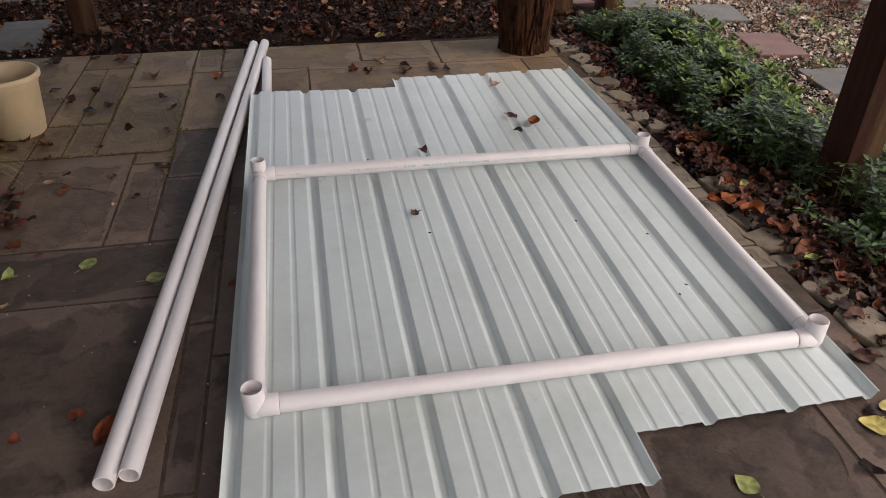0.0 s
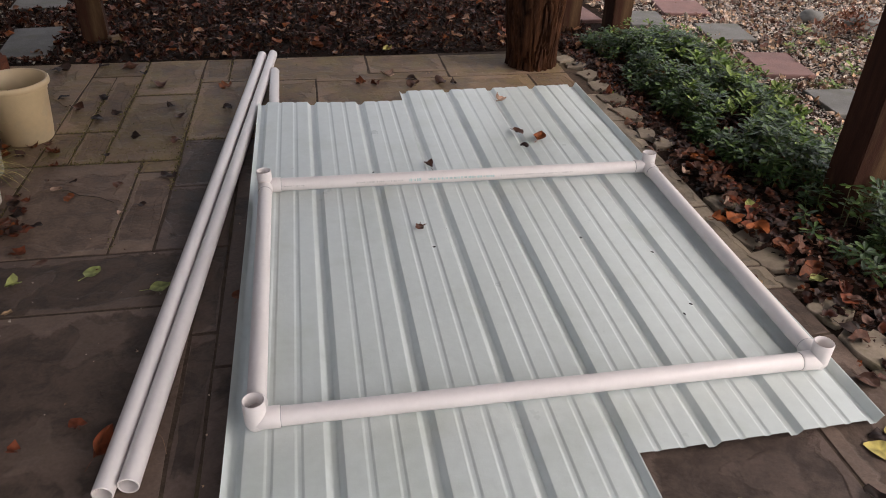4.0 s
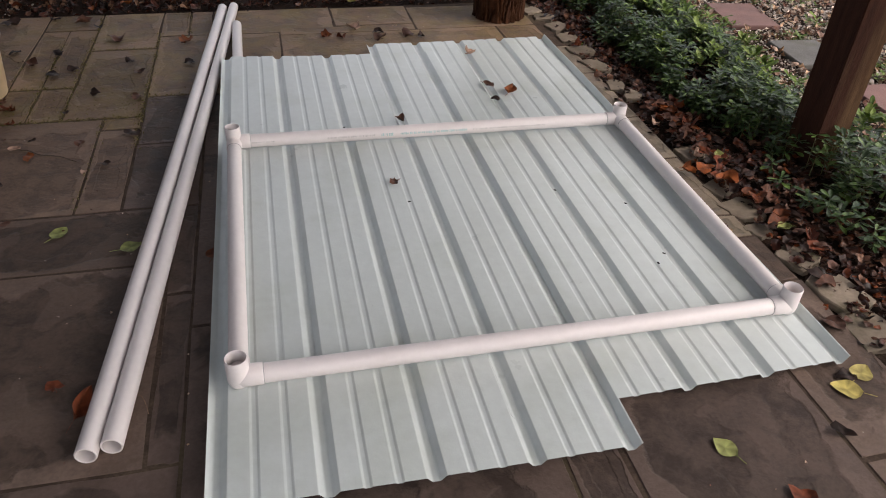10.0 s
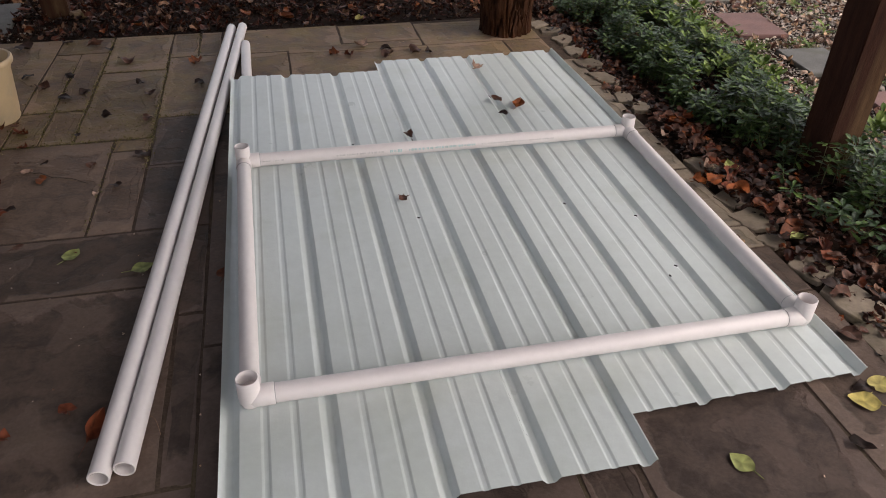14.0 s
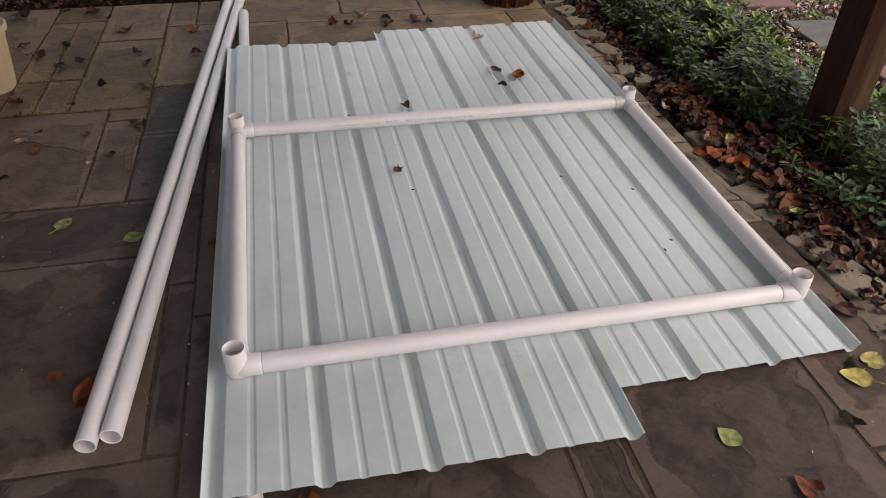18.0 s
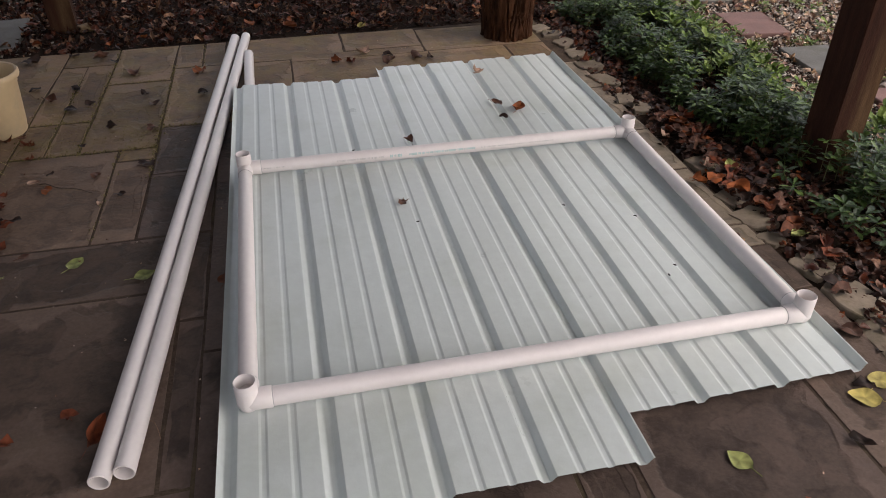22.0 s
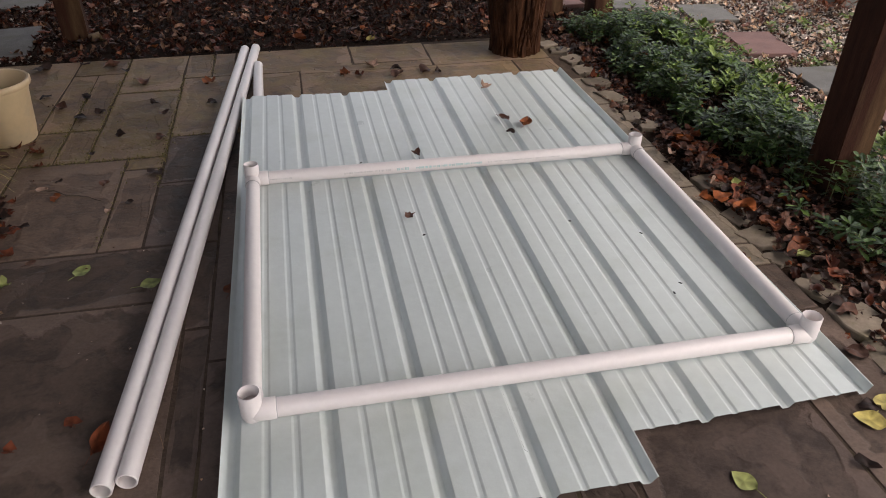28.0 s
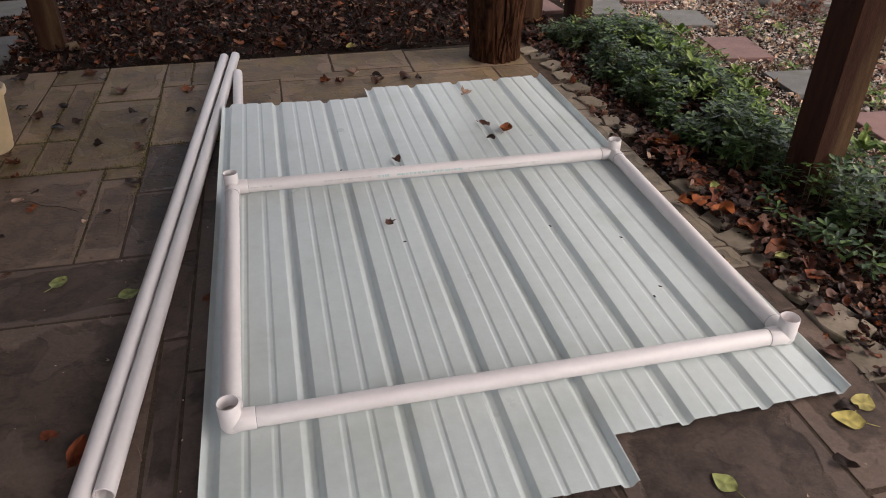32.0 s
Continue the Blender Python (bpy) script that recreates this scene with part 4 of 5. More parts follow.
def tree_stump(x, y):
    bm = bmesh.new()
    n = 56
    rings = []
    for r, z in ((0.111, 0.0), (0.122, 0.02), (0.126, 0.05), (0.125, 0.125), (0.120, 0.134), (0.100, 0.137), (0.073, 0.138), (0.046, 0.137), (0.018, 0.138)):
        ring = []
        for k in range(n):
            a = 2 * math.pi * k / n
            w = 1 + 0.035 * math.sin(2 * a + 1) + 0.025 * math.sin(5 * a) + 0.02 * noise.noise(Vector((math.cos(a) * 5, math.sin(a) * 5, z * 6)))
            cx, cy = r * w * math.cos(a), r * w * math.sin(a)
            zz = z
            if z > 0.1:
                zz += 0.004 * noise.noise(Vector((cx * 14, cy * 30, 2))) - 0.03 * min(max((-0.035 - cy - 0.45 * cx) / 0.012, 0), 1)
            ring.append(bm.verts.new((cx, cy, zz)))
        rings.append(ring)
    for a, b in zip(rings, rings[1:]):
        for k in range(n):
            bm.faces.new((a[k], a[(k + 1) % n], b[(k + 1) % n], b[k]))
    bm.faces.new(rings[0][::-1])
    bm.faces.new(rings[-1])
    ob = part("tree_stump", bm, M_STUMP, smooth=50)
    ob.data.materials.append(M_SPLIT)
    for poly in ob.data.polygons:
        if poly.center.z > 0.09 and -0.03 - poly.center.y - 0.45 * poly.center.x > 0:
            poly.material_index = 1
    ob.location = (x, y, 0.002)
    tagged(ob, "dark split sawn wood round standing on the patio", "stump")
    part("wood_chip", box(0.045, -0.01, 0.1385, 0.1, 0.018, 0.145, 0.002), M_CHIP, ob, "pale wood chip on top")
    for px, py, turn in ((0.05, -0.055, -12), (0.02, 0.07, 15)):
        bm = box(-0.016, -0.0025, 0, 0.016, 0.0025, 0.003, 0.001)
        bmesh.ops.transform(bm, matrix=pose(px, py, 0.138 - (0.031 if py + 0.45 * px < -0.047 else 0), 0, 0, turn), verts=bm.verts)
        part("wood_splinter", bm, M_CHIP, ob, "pale wood splinter")
    return ob


M_TWIG = material("dry_twig", (0.13, 0.095, 0.065), (0.07, 0.05, 0.035), rough=0.85, scale=40, bump=0.4)
M_CHIP = material("pale_chip", (0.3, 0.18, 0.11), (0.22, 0.13, 0.08), rough=0.8, bump=0.3)
tree_stump(-1.029, 0.567)

# ---- single fallen leaves ----
LEAF_COLOURS = {
    "red": [(0.1, 0.026, 0.013), (0.16, 0.044, 0.02)], "brown": [(0.07, 0.036, 0.026), (0.13, 0.06, 0.04)], "tan": [(0.42, 0.28, 0.16), (0.34, 0.2, 0.11)],
    "yellow": [(0.45, 0.36, 0.1), (0.4, 0.33, 0.11)], "green": [(0.3, 0.31, 0.11), (0.24, 0.26, 0.09)], "dark": [(0.02, 0.012, 0.01), (0.038, 0.021, 0.016)],
    "rust": [(0.33, 0.09, 0.018), (0.22, 0.06, 0.016)], "orange": [(0.2, 0.056, 0.014), (0.12, 0.034, 0.012)], "pale": [(0.5, 0.33, 0.24), (0.42, 0.27, 0.2)]}
LEAF_MATS = {k: leaf_material(k + "_leaf", v, rough=0.6, per="object", spread=0.22) for k, v in LEAF_COLOURS.items()}
LEAF_WORDS = {"red": "curled red-brown", "brown": "withered brown", "tan": "dry tan", "yellow": "yellow", "green": "yellow-green", "dark": "dark shrivelled", "orange": "orange-red", "rust": "bright rust-orange", "pale": "pale pinkish dry"}


def fallen_leaf(x, y, size, colour, z=0.003, lobed=True, on="the patio", turn=None, curl=None, crumpled=False):
    r = random.Random(int(x * 7919 + y * 104729))
    curl = r.uniform(0.2, 0.7) if curl is None else curl
    vs, fs = lobed_leaf(r, size, curl) if lobed else broad_leaf(r, size, 0.8, curl)
    if crumpled:
        vs, fs = crumpled_leaf(r, r.choice((2, 3, 5)))
        vs = [(a * size * 1.25 + (0 if lobed else size / 2), b * size * 1.25, c * size * 1.4) for a, b, c in vs]
    low = min(v[2] for v in vs)
    bm = bmesh.new()
    bv = [bm.verts.new((a - (0 if lobed else size / 2), b, c - low)) for a, b, c in vs]
    for f in fs:
        bm.faces.new([bv[i] for i in f])
    a = r.uniform(0, 360) if turn is None else turn
    stem_from = Vector((0 if lobed else -size / 2, 0, 0.002))
    ob = part("fallen_leaf", bm, LEAF_MATS[colour], smooth=180)
    ob.matrix_world = pose(x, y, z, 0, 0, a)
    sb = lathe([(0.0009, 0), (0.0011, size * 0.2), (0.0008, size * 0.4)], 5)
    bmesh.ops.transform(sb, matrix=along(stem_from, stem_from + Vector((-1, 0.15, 0.04))), verts=sb.verts)
    part("stem", sb, LEAF_MATS[colour], ob)
    return tagged(ob, LEAF_WORDS[colour] + " fallen leaf lying on " + on, "leaf", "leaves on " + on)


for x, y, s, c in ((-0.788, 2.357, 0.061, "dark"), (-0.689, 2.147, 0.05, "dark"), (-0.985, 2.39, 0.06, "dark"), (-0.768, 2.092, 0.07, "dark"), (-0.884, 2.228, 0.07, "brown"),
                   (-0.453, 2.214, 0.051, "dark"), (-0.397, 2.079, 0.05, "brown"), (-0.182, 2.17, 0.051, "dark"), (-1.094, 2.799, 0.092, "dark"), (-0.744, 2.788, 0.093, "brown"), (-0.545, 2.514, 0.082, "brown")):
    fallen_leaf(x, y, s, c, crumpled=c in ("dark", "brown"))
for x, y, s, c in ((-0.659, 2.711, 0.052, "dark"), (-0.888, 2.856, 0.062, "dark"), (-0.859, 1.744, 0.049, "orange"), (-0.839, 1.617, 0.048, "red"), (-0.554, 1.855, 0.05, "dark"), (-0.379, 1.807, 0.06, "brown"),
                   (-0.643, 1.691, 0.029, "dark"), (-0.727, 1.454, 0.029, "dark"), (-0.784, 0.942, 0.065, "red"), (-0.548, 1.409, 0.048, "brown"), (-0.857, 1.239, 0.066, "red"),
                   (-0.84, 1.078, 0.075, "red"), (-0.902, 1.332, 0.057, "brown"), (-0.214, 2.46, 0.083, "orange"), (0.489, 2.437, 0.074, "orange"), (0.562, 2.418, 0.064, "red"), (0.643, 2.545, 0.075, "pale")):
    fallen_leaf(x, y, s, c, crumpled=c in ("dark", "brown"))
for x, y, s, c in ((0.765, 2.471, 0.063, "dark"), (0.916, 2.403, 0.085, "brown"), (0.757, 2.361, 0.073, "brown"), (0.174, -0.375, 0.075, "orange"), (-0.402, 0.107, 0.05, "red"), (-0.713, 0.608, 0.035, "tan"), (0.983, 2.375, 0.054, "dark"), (1.591, -0.235, 0.048, "dark"), (1.454, -0.401, 0.052, "dark"),
                   (1.247, -0.544, 0.065, "red"), (1.694, -0.05, 0.068, "brown"), (1.619, 0.434, 0.05, "brown"), (-0.792, 0.66, 0.064, "tan"), (-0.737, 0.76, 0.055, "green"), 
                   (-0.831, -0.147, 0.039, "tan"), (-0.67, 0.212, 0.045, "red"), (-0.853, 0.097, 0.044, "red"), (-0.531, 0.045, 0.036, "red"), (-0.748, 0.079, 0.031, "dark")):
    fallen_leaf(x, y, s, c, crumpled=c in ("dark", "brown"))
for x, y, s, c, a in ((-0.513, 0.798, 0.067, "green", 60), (-0.286, 0.684, 0.07, "green", 20), (1.564, -0.278, 0.081, "yellow", 150), (1.644, -0.234, 0.072, "yellow", 30), (1.148, -0.385, 0.065, "green", 118),
                      (-0.036, 0.607, 0.061, "orange", 80), (1.639, 0.435, 0.05, "tan", 10), (-0.688, 0.879, 0.037, "brown", 40)):
    fallen_leaf(x, y, s, c, lobed=False, turn=a, curl=0.25)
tall = fallen_leaf(-0.335, 0.019, 0.095, "red", lobed=False, turn=78, curl=0.8)
tall.matrix_world = pose(-0.328, 0.024, 0.016, 0, 0, 80) @ pose(0, 0, 0, 42, 0, 0) @ Matrix.Diagonal((1.05, 0.55, 1, 1))
clump = random.Random(21)
for k in range(46):
    fallen_leaf(clump.gauss(-0.925, 0.062), clump.gauss(1.119, 0.095), clump.uniform(0.035, 0.065), clump.choice(["red", "red", "brown", "orange", "brown", "dark", "red", "dark"]), z=0.003 + 0.0012 * (k % 12), lobed=k % 3 > 0, curl=clump.uniform(0.3, 0.8), crumpled=k % 4 > 0)
for k in range(16):
    fallen_leaf(clump.gauss(-1.215, 0.046), clump.gauss(0.539, 0.055), clump.uniform(0.04, 0.07), clump.choice(["red", "brown", "dark", "orange"]), z=0.003 + 0.001 * (k % 6))
for k in range(10):
    fallen_leaf(clump.uniform(-1.2, -0.86), clump.gauss(1.770, 0.05), clump.uniform(0.04, 0.06), clump.choice(["red", "brown", "orange"]))

def thin_stalk(name, points, r, mat, label):
    """A thin bent stalk through the given points, tapering to its end."""
    bm = bmesh.new()
    last = None
    for k, (px, py, pz) in enumerate(points):
        q = r * (1 - 0.5 * k / len(points))
        ring = [bm.verts.new((px + q * math.cos(a), py + 0.3 * q * math.sin(a), pz + q * math.sin(a))) for a in (0, 1.57, 3.14, 4.71)]
        if last:
            for j in range(4):
                bm.faces.new((last[j], last[(j + 1) % 4], ring[(j + 1) % 4], ring[j]))
        last = ring
    return tagged(part(name, bm, mat), label, name)


thin_stalk("straw", [(-0.207 + 0.0045 * k, 0.047 - 0.0091 * k + 0.02 * math.sin(0.375 * k), 0.0035 + 0.004 * math.sin(0.325 * k)) for k in range(9)], 0.0009, M_CHIP, "thin curved dry straw lying on the patio")
thin_stalk("twig", [(-0.75 + 0.0235 * k, 1.385 - 0.012 * k + 0.008 * math.sin(1.3 * k), 0.004 + 0.002 * math.sin(1.9 * k)) for k in range(10)], 0.0022, M_TWIG, "crooked grey-brown dry twig lying on the patio slabs")
thin_stalk("twig", [(-0.475 + 0.004 * k, 1.5 + 0.021 * k, 0.004) for k in range(5)], 0.0018, M_TWIG, "short dark dry twig lying on the patio slabs")
fallen_leaf(-0.775, 1.4, 0.045, "pale", lobed=False)
fallen_leaf(-0.711, 1.322, 0.055, "orange", crumpled=True)
fallen_leaf(-0.497, 1.18, 0.028, "pale", crumpled=True)
fallen_leaf(-0.436, 1.228, 0.04, "dark", crumpled=True)
fallen_leaf(-0.365, 1.463, 0.06, "dark", crumpled=True)

SHEET = "the roofing sheet"
for x, y, s, c in ((1.229, 1.585, 0.085, "rust"), (1.143, 1.65, 0.078, "brown"), (1.135, 1.504, 0.046, "dark"), (1.154, 2.04, 0.074, "pale"), (0.684, 1.348, 0.06, "brown"), (0.577, 0.867, 0.049, "brown")):
    fallen_leaf(x, y, s * 0.85, c, z=sheet_top(x) + 0.004, on=SHEET, lobed=c in ("pale", "dark"), curl=0.9, crumpled=c in ("dark", "brown"))
for x, y in ((0.731, 0.261), (1.134, 0.748), (1.348, 0.329), (1.351, 0.626), (0.606, 0.744), (0.452, 1.319), (1.306, 0.285)):
    bm = bmesh.new()
    bmesh.ops.create_icosphere(bm, subdivisions=1, radius=0.0045, matrix=Matrix.Diagonal((1.6, 0.8, 0.35, 1)))
    ob = part("debris_speck", bm, M_BLACK)
    ob.matrix_world = pose(x, y, sheet_top(x) + 0.001, 0, 0, x * 900)
    tagged(ob, "tiny dark speck of debris on the roofing sheet", "debris", "specks on the roofing sheet")

# ---- leaf litter, gravel and planting ----
rng = random.Random(11)
BLADES = [oval_leaf(rng, 1, rng.uniform(0.35, 0.65), rng.uniform(-0.5, 0.9), rng.uniform(0.05, 0.55)) for _ in range(8)] + [lobed_leaf(rng, 0.9, rng.uniform(0.2, 0.9)) for _ in range(6)]


def back_edge(x):
    return 2.925 - 0.01 * x


def bed_edge(y):
    return 1.745 + 0.02 * math.sin(3 * y)


def on_slab(x, y):
    return any(abs(x - cx) < w / 2 and abs(y - cy) < d / 2 for cx, cy, w, d in SLABS) and rng.random() > 0.03


def litter_spots(n, area, size, lift, test, tilt=28):
    out = []
    x0, x1, y0, y1 = area
    while len(out) < n:
        x, y = rng.uniform(x0, x1), rng.uniform(y0, y1)
        if not test(x, y):
            continue
        m = pose(x, y, -0.008 + rng.uniform(0, lift), rng.uniform(-tilt, tilt), rng.uniform(-tilt, tilt), rng.uniform(0, 360))
        out.append((m, rng.uniform(*size), rng.randrange(len(BLADES))))
    return out


def is_back(x, y):
    return y > back_edge(x) + rng.uniform(-0.01, 0.05) and x < 2.12 + 0.1 * noise.noise(Vector((y * 2, 0, 0)))


def is_bed(x, y):
    return x > bed_edge(y) + rng.uniform(-0.03, 0.04) and x < 2.46


CRUMPLED = [crumpled_leaf(rng, k) for k in (2, 3, 5, 5, 2, 3, 4, 5, 2, 3, 5, 4, 2, 3)]
stuff("fallen_leaves", *scattered(litter_spots(15000, (-2.3, 2.3, 2.8, 5.4), (0.018, 0.05), 0.024, lambda x, y: is_back(x, y) and not on_slab(x, y)), BLADES), M_LITTER, "dense dark red-brown leaf litter over mulch", "leaf litter")
stuff("fallen_leaves", *scattered(litter_spots(3000, (1.7, 2.5, -0.6, 3.1), (0.022, 0.062), 0.024, is_bed, 32) + litter_spots(3200, (1.7, 2.5, -0.6, 3.1), (0.012, 0.03), 0.016, is_bed, 30), CRUMPLED), M_LITTER_WET_SHADED, "wet red-brown fallen leaves in the planting bed", "leaf litter", smooth=True)
stuff("fallen_leaves", *scattered(litter_spots(7500, (2.3, 5.2, 0.5, 5.4), (0.022, 0.055), 0.012, lambda x, y: (x > 2.42 or y > 3.4) and not on_slab(x, y)), BLADES), M_LITTER_TAN, "pale tan fallen leaves scattered over garden gravel", "leaf litter")

stuff("fallen_leaves", *scattered(litter_spots(560, (-2.1, 2.1, 2.9, 4.6), (0.035, 0.085), 0.02, lambda x, y: is_back(x, y) and not on_slab(x, y), 24), CRUMPLED), M_LITTER_LARGE, "larger orange, tan and brown leaves lying over the leaf mulch", "leaf litter", smooth=True).location.z = 0.016
stuff("fallen_leaves", *scattered(litter_spots(700, (2.45, 5.0, 0.5, 5.0), (0.035, 0.075), 0.01, lambda x, y: not on_slab(x, y), 20), CRUMPLED), M_LITTER_TAN, "curled tan leaves lying over the garden gravel", "leaf litter").location.z = 0.01

ico = bmesh.new()
bmesh.ops.create_icosphere(ico, subdivisions=1, radius=0.5)
PEBBLE = ([tuple(v.co) for v in ico.verts], [tuple(v.index for v in f.verts) for f in ico.faces])
ico.free()


def pebble_spots(n, area, test, size=(0.008, 0.022)):
    out = []
    while len(out) < n:
        x, y = rng.uniform(area[0], area[1]), rng.uniform(area[2], area[3])
        if test(x, y):
            s = rng.uniform(*size)
            out.append((pose(x, y, -0.01, rng.uniform(0, 20), rng.uniform(0, 20), rng.uniform(0, 360)) @ Matrix.Diagonal((1.25, 0.9, 0.7, 1)), s, 0))
    return out


stuff("gravel", *scattered(pebble_spots(34000, (2.3, 5.2, 0.5, 5.2), lambda x, y: x > 2.4 and not on_slab(x, y), (0.006, 0.016)), [PEBBLE]), M_PEBBLE, "pale grey and brown garden gravel", "gravel", smooth=True)
stuff("leaf_crumbs", *scattered(litter_spots(170, (-1.0, 1.6, -0.8, 2.9), (0.004, 0.011), 0.0, lambda x, y: x < -0.05 or y > 2.3 or x > 1.05 and y < -0.3), BLADES), M_LITTER_TAN, "tiny pale leaf crumbs scattered over the patio slabs", "leaf crumbs").location.z = 0.0105
stuff("gravel", *scattered(pebble_spots(900, (-2.3, -1.05, 2.95, 4.8), lambda x, y: y > back_edge(x) + 0.05), [PEBBLE]), M_PEBBLE, "small grey stones among the leaf mulch", "gravel", smooth=True)

def whorl_leaf(r):
    """One groundcover leaf: narrow at the stalk, broadest past the middle, coarsely toothed at the tip, folded along the midrib."""
    vs, fs = [], []
    bend, fold = r.uniform(-0.28, 0.02), r.uniform(0.1, 0.3)
    for t, w in ((0.0, 0.025), (0.3, 0.075), (0.55, 0.155), (0.72, 0.195), (0.8, 0.15), (0.88, 0.14), (1.0, 0.015)):
        w *= r.uniform(0.9, 1.1)
        for side in (-1, 0, 1):
            vs.append((t, side * w, bend * t * t + fold * abs(side) * w + r.uniform(-0.012, 0.012)))
    for k in range(6):
        a = 3 * k
        fs += [(a, a + 3, a + 4, a + 1), (a + 1, a + 4, a + 5, a + 2)]
    return vs, fs


IVY_LEAVES = [whorl_leaf(rng) for _ in range(8)]


def bed_limits(y):
    knots = ((0.10, 2.219, 2.838), (0.58, 2.110, 2.729), (0.92, 2.130, 2.562), (1.41, 1.975, 2.424), (1.99, 1.966, 2.528), (2.64, 1.993, 2.568), (3.08, 1.905, 2.427), (3.30, 1.867, 2.199))
    for a, b in zip(knots, knots[1:]):
        if a[0] <= y <= b[0]:
            t = (y - a[0]) / (b[0] - a[0])
            return a[1] + (b[1] - a[1]) * t, a[2] + (b[2] - a[2]) * t
    return 0, 0


def rosette(spots, x, y, h, n, size, tilt=(-5, 40)):
    a0 = rng.uniform(0, 360)
    for k in range(n):
        up = rng.uniform(*tilt)
        spots.append((pose(x, y, h + rng.uniform(-0.012, 0.012), 0, 0, a0 + 360 * k / n + rng.uniform(-15, 15)) @ pose(0, 0, 0, rng.uniform(-20, 20), -up, 0), size * rng.uniform(0.75, 1.2), rng.randrange(8)))


ivy, ivy_stems = [], ([], [])


def stem_to(x, y, h):
    o = len(ivy_stems[0])
    dx, dy = rng.uniform(-0.03, 0.03), rng.uniform(-0.03, 0.03)
    for px, py, pz in ((x + dx, y + dy, -0.01), (x, y, h)):
        for k in range(3):
            a = 2.1 * k
            ivy_stems[0].append((px + 0.0018 * math.cos(a), py + 0.0018 * math.sin(a), pz))
    for k in range(3):
        ivy_stems[1].append((o + k, o + (k + 1) % 3, o + 3 + (k + 1) % 3, o + 3 + k))


count = 0
while count < 1080:
    y = rng.uniform(0.1, 3.0)
    lo, hi = bed_limits(y)
    x = rng.uniform(lo - (0.13 if y < 1.1 else 0.04), hi + 0.06)
    if y < 1.1 and rng.random() < 0.45:
        continue
    edge = min(x - lo, hi - x)
    lump = noise.noise(Vector((x * 4, y * 4, 1.7)))
    if edge < 0 and rng.random() < 0.6 or lump < -0.24:
        continue
    if math.hypot(x - 2.283, y - 0.882) < 0.1 or math.hypot(x - 2.277, y - 3.335) < 0.1:
        continue
    h = 0.05 + 0.07 * min(max(edge, 0) / 0.12, 1, max(3.05 - y, 0) / 0.4) + 0.04 * lump + rng.uniform(-0.045, 0.03)
    grown = 1.12 if y < 1.15 else 1.0
    rosette(ivy, x, y, h, rng.randrange(6, 9), grown * rng.uniform(0.032, 0.052), (-5, 32))
    rosette(ivy, x, y, h * 0.62, rng.randrange(4, 7), grown * rng.uniform(0.03, 0.05), (-25, 12))
    stem_to(x, y, h)
    count += 1
stuff("evergreen_groundcover", *scattered(ivy, IVY_LEAVES), M_IVY, "dense dark glossy evergreen groundcover leaves", "groundcover")
stuff("groundcover_stems", *ivy_stems, M_STEM, "thin green stems of the groundcover", "stems")

sprouts = []
for x, y in ((2.445, 2.228), (2.443, 1.507), (2.473, 1.77), (2.366, 1.965), (2.091, 1.858), (2.541, 0.933), (2.468, 0.842), (2.571, 0.885), (2.48, 2.38), (2.372, 2.538), (2.411, 1.577), (2.296, 2.205), (2.163, 1.585), (2.406, 2.104)):
    for _ in range(3):
        xx, yy = x + rng.uniform(-0.03, 0.03), y + rng.uniform(-0.03, 0.03)
        h = rng.uniform(0.09, 0.16)
        rosette(sprouts, xx, yy, h, 8, rng.uniform(0.045, 0.07), (10, 60))
for x, y in ((3.21, 2.693), (3.446, 2.579), (3.503, 3.085), (3.419, 2.769), (3.338, 2.322), (3.822, 2.873), (3.241, 1.732), (3.059, 2.132), (3.184, 1.563), (3.539, 2.175)):
    for _ in range(4):
        rosette(sprouts, x + rng.uniform(-0.06, 0.06), y + rng.uniform(-0.06, 0.06), rng.uniform(0.0, 0.03), 6, rng.uniform(0.03, 0.05), (0, 40))
for _ in range(170):
    y = rng.uniform(0.9, 3.0)
    lo, hi = bed_limits(y)
    x = rng.triangular(lo, hi + 0.04, hi)
    rosette(sprouts, x, y, rng.uniform(0.085, 0.15), rng.randrange(5, 8), rng.uniform(0.028, 0.045), (5, 45))
stuff("light_green_sprouts", *scattered(sprouts, IVY_LEAVES), M_SPROUT, "light green weeds and new shoots in the bed", "weeds")

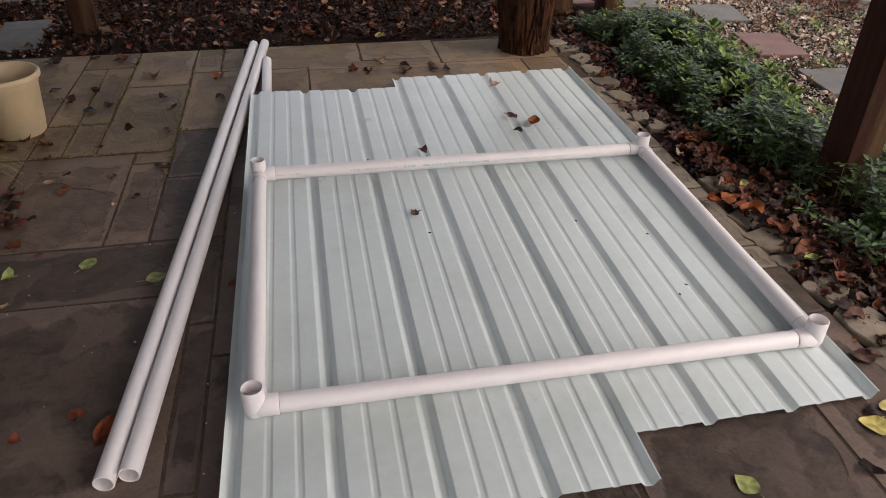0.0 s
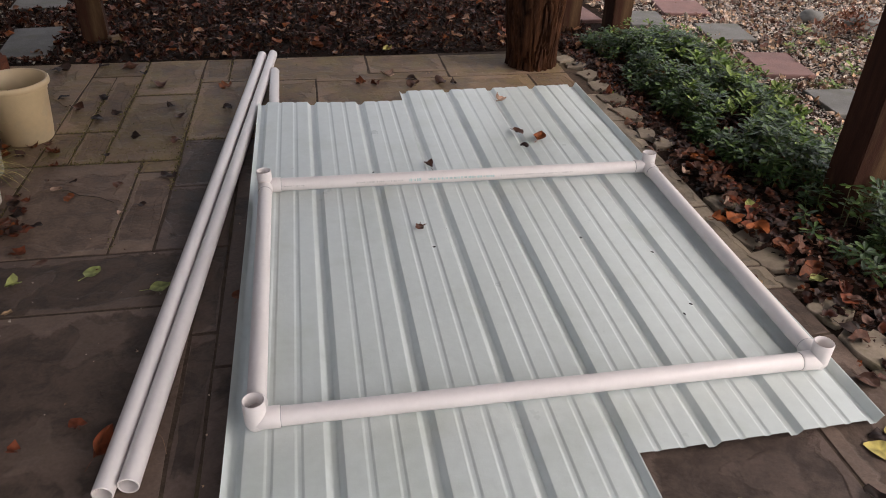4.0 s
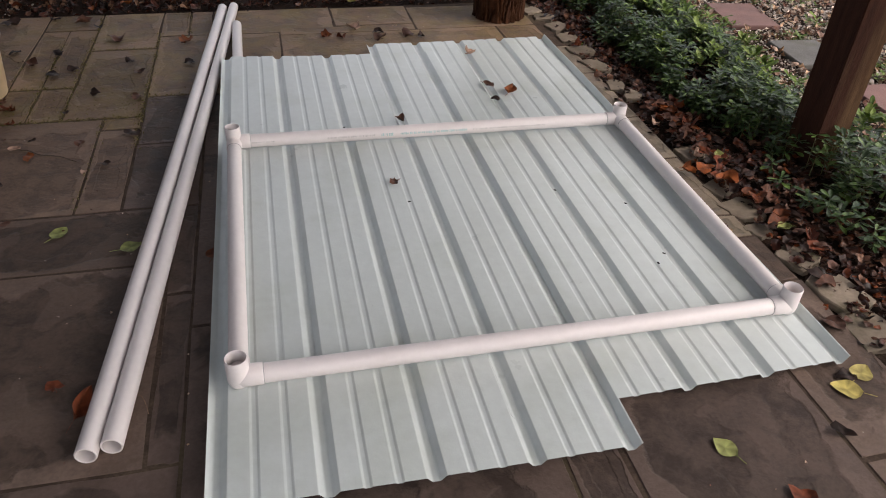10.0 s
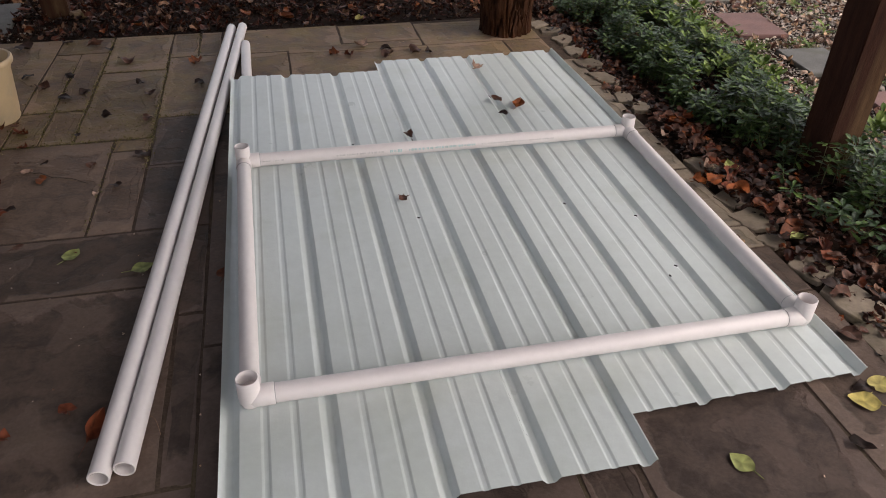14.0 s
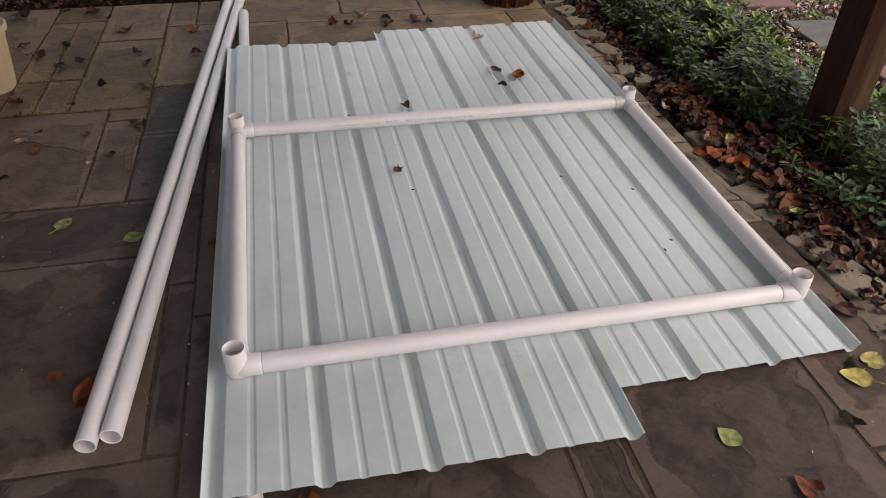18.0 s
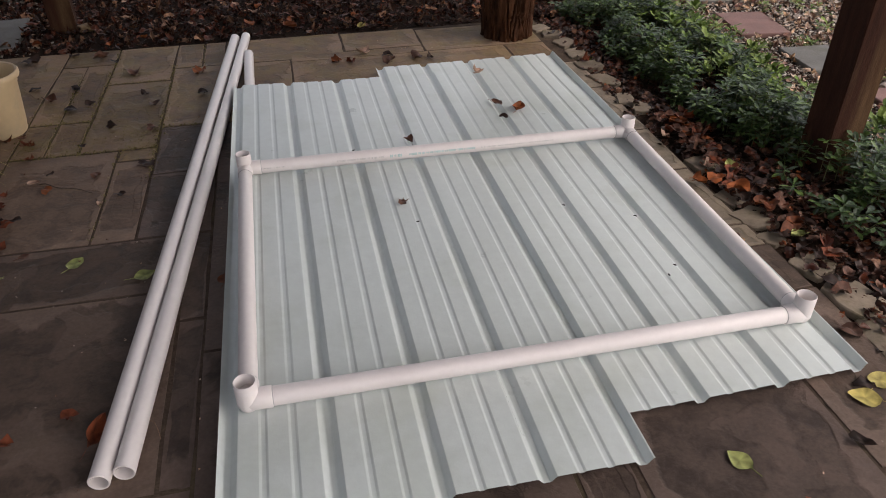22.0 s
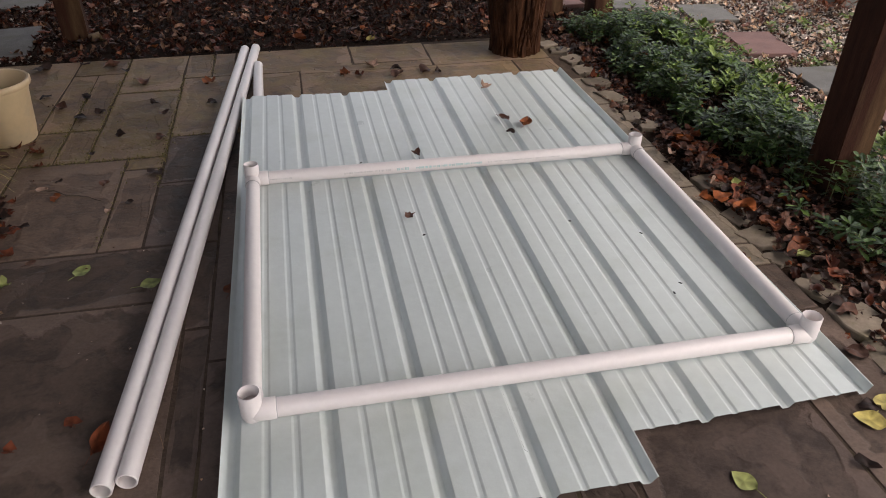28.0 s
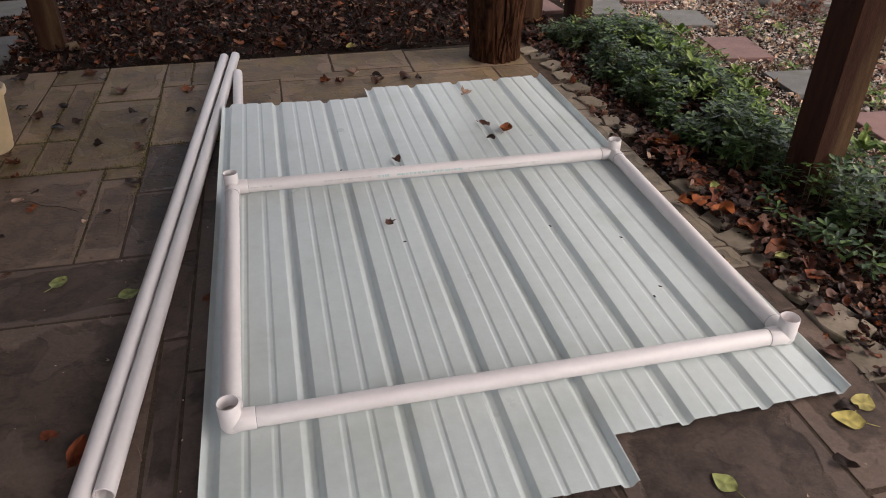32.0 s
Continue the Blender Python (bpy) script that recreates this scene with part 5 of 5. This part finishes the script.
moss = []
for cx, cy, s in ((3.052, 2.123, 0.08), (3.19, 1.637, 0.112), (2.765, 1.408, 0.087), (2.691, 2.014, 0.067), (2.844, 2.186, 0.057), (1.803, 2.13, 0.033), (3.276, 1.941, 0.114)):
    for _ in range(260):
        moss.append((pose(rng.gauss(cx, s * 0.6), rng.gauss(cy, s * 0.6), 0.0, rng.uniform(-40, 40), rng.uniform(-80, -20), rng.uniform(0, 360)), rng.uniform(0.006, 0.014), rng.randrange(8)))
stuff("moss", *scattered(moss, IVY_LEAVES), M_MOSS, "yellow-green moss patches beside the stepping slabs", "moss")
dry = []
for (x0, y0), (x1, y1), k in (((-0.655, 1.62), (-0.655, 2.9), 620), ((-0.345, 1.33), (-0.345, 2.6), 620), ((-0.92, 1.62), (-0.345, 1.62), 420), ((-0.79, 1.62), (-0.79, 2.5), 340), ((-0.92, 1.95), (-0.655, 1.95), 180), ((-0.655, 2.385), (-0.345, 2.385), 160),
                              ((-0.49, 0.92), (-0.49, 1.6), 160), ((-0.92, 0.95), (-0.92, 2.2), 260), ((-0.345, 1.815), (-0.09, 1.815), 120), ((-0.205, 2.55), (-0.205, 2.9), 70)):
    for _ in range(k):
        t = rng.random()
        dry.append((pose(x0 + (x1 - x0) * t + rng.gauss(0, 0.007), y0 + (y1 - y0) * t + rng.gauss(0, 0.007), 0.0, rng.uniform(-40, 40), rng.uniform(-70, -10), rng.uniform(0, 360)), rng.uniform(0.004, 0.012), rng.randrange(8)))
for cx, cy, sx, sy, k in ((-0.47, 1.72, 0.07, 0.06, 300), (-0.37, 1.75, 0.035, 0.1, 220), (-0.7, 1.8, 0.08, 0.1, 260), (-0.55, 1.95, 0.06, 0.1, 160), (-0.84, 1.68, 0.06, 0.05, 160), (-0.36, 2.15, 0.03, 0.12, 120), (-0.72, 2.1, 0.06, 0.12, 140)):
    for _ in range(k):
        dry.append((pose(rng.gauss(cx, sx), rng.gauss(cy, sy), 0.001, rng.uniform(-40, 40), rng.uniform(-60, -10), rng.uniform(0, 360)), rng.uniform(0.003, 0.008), rng.randrange(8)))
stuff("dry_moss", *scattered(dry, IVY_LEAVES), M_DRY_MOSS, "dry yellowish moss along the patio joints", "moss")
for x, y, s, c in ((1.787, 0.903, 0.061, "pale"), (1.799, 0.68, 0.086, "red"), (1.791, 1.24, 0.063, "red"), (1.701, 0.809, 0.061, "orange"), (1.873, 0.885, 0.077, "green"), (1.825, 0.614, 0.076, "orange"),
                   (1.862, 1.3, 0.089, "orange"), (1.878, 1.152, 0.094, "red"), (1.749, 1.192, 0.052, "pale"), (1.828, 0.402, 0.06, "green"), (1.862, 0.469, 0.08, "orange"), (1.889, 0.337, 0.08, "red"),
                   (0.278, 3.05, 0.109, "orange"), (0.687, 2.948, 0.066, "yellow"), (1.758, 2.116, 0.055, "red"), (1.887, 0.564, 0.071, "brown"), (1.82, 1.046, 0.072, "brown"), (1.821, 0.802, 0.061, "red")):
    fallen_leaf(x, y, s * 0.88, c, z=0.018, curl=0.9, on="the planting bed" if x > 1 else "the leaf mulch", lobed=c not in ("green", "orange"))

drift = random.Random(8)
for k in range(44):
    y = drift.uniform(0.95, 1.45) if k % 2 else drift.uniform(0.1, 0.9)
    fallen_leaf(drift.gauss(1.85, 0.045), y, drift.uniform(0.035, 0.07), drift.choice(["orange", "red", "red", "brown", "orange", "dark", "brown", "dark", "brown", "dark"]), z=0.014 + 0.002 * (k % 5), on="the planting bed", crumpled=True,
                lobed=k % 3 > 0)
for k in range(26):
    fallen_leaf(drift.gauss(1.84, 0.045), drift.uniform(0.98, 1.42), drift.uniform(0.032, 0.062), drift.choice(["orange", "rust", "brown", "red"]), z=0.022 + 0.002 * (k % 4), on="the planting bed", crumpled=True)
for x, y, size, colour in ((1.684, 0.814, 0.06, "rust"), (1.76, 0.805, 0.075, "rust"), (1.807, 0.925, 0.065, "red"), (1.797, 0.711, 0.085, "rust"), (1.822, 0.425, 0.07, "orange"), (1.835, 0.58, 0.07, "orange")):
    fallen_leaf(x, y, size, colour, z=0.02, on="the planting bed", crumpled=True)

# ---- far garden bits ----
def rock(x, y, sx, sy, sz, mat, label, seed):
    bm = bmesh.new()
    bmesh.ops.create_icosphere(bm, subdivisions=3, radius=1)
    for v in bm.verts:
        d = 1 + 0.28 * noise.noise(v.co * 1.4 + Vector((seed, 0, 0))) + 0.1 * noise.noise(v.co * 4)
        v.co = Vector((v.co.x * sx * d, v.co.y * sy * d, v.co.z * sz * d))
    ob = part("rock", bm, mat, smooth=30)
    ob.location = (x, y, sz * 0.35)
    return tagged(ob, label, "rock")


rock(-0.920, 3.349, 0.055, 0.04, 0.025, M_SLAB_MOSS, "mossy tan stone at the foot of a timber post", 3.0)
rock(4.044, 3.188, 0.13, 0.09, 0.06, M_GREYPAVER, "pale grey rock in the far garden gravel", 7.0)
rock(3.785, 3.404, 0.08, 0.08, 0.05, M_GREYPAVER, "dark grey rock in the far garden gravel", 9.0)
rusty = []
for _ in range(60):
    rosette(rusty, rng.gauss(3.83, 0.08), rng.gauss(3.06, 0.07), rng.uniform(0.02, 0.14), 4, rng.uniform(0.03, 0.05), (-20, 70))
stuff("dead_fern", *scattered(rusty, IVY_LEAVES), LEAF_MATS["orange"], "rust-coloured dead plant in the far gravel", "plant")

foliage = []
for _ in range(20):
    a, r = rng.uniform(0, 6.28), rng.uniform(0.02, 0.085)
    rosette(foliage, -0.05 + r * math.cos(a), -0.03 + r * math.sin(a), rng.uniform(0.175, 0.215), 5, rng.uniform(0.025, 0.036), (-35, 35))
me = bpy.data.meshes.new("foliage")
leaf_verts, leaf_faces = scattered(foliage, IVY_LEAVES)
me.from_pydata(leaf_verts, [], leaf_faces)
me.materials.append(M_IVY)
weed = new("foliage", me)
weed.parent = grey
weed["label"] = "dark green leafy weeds"
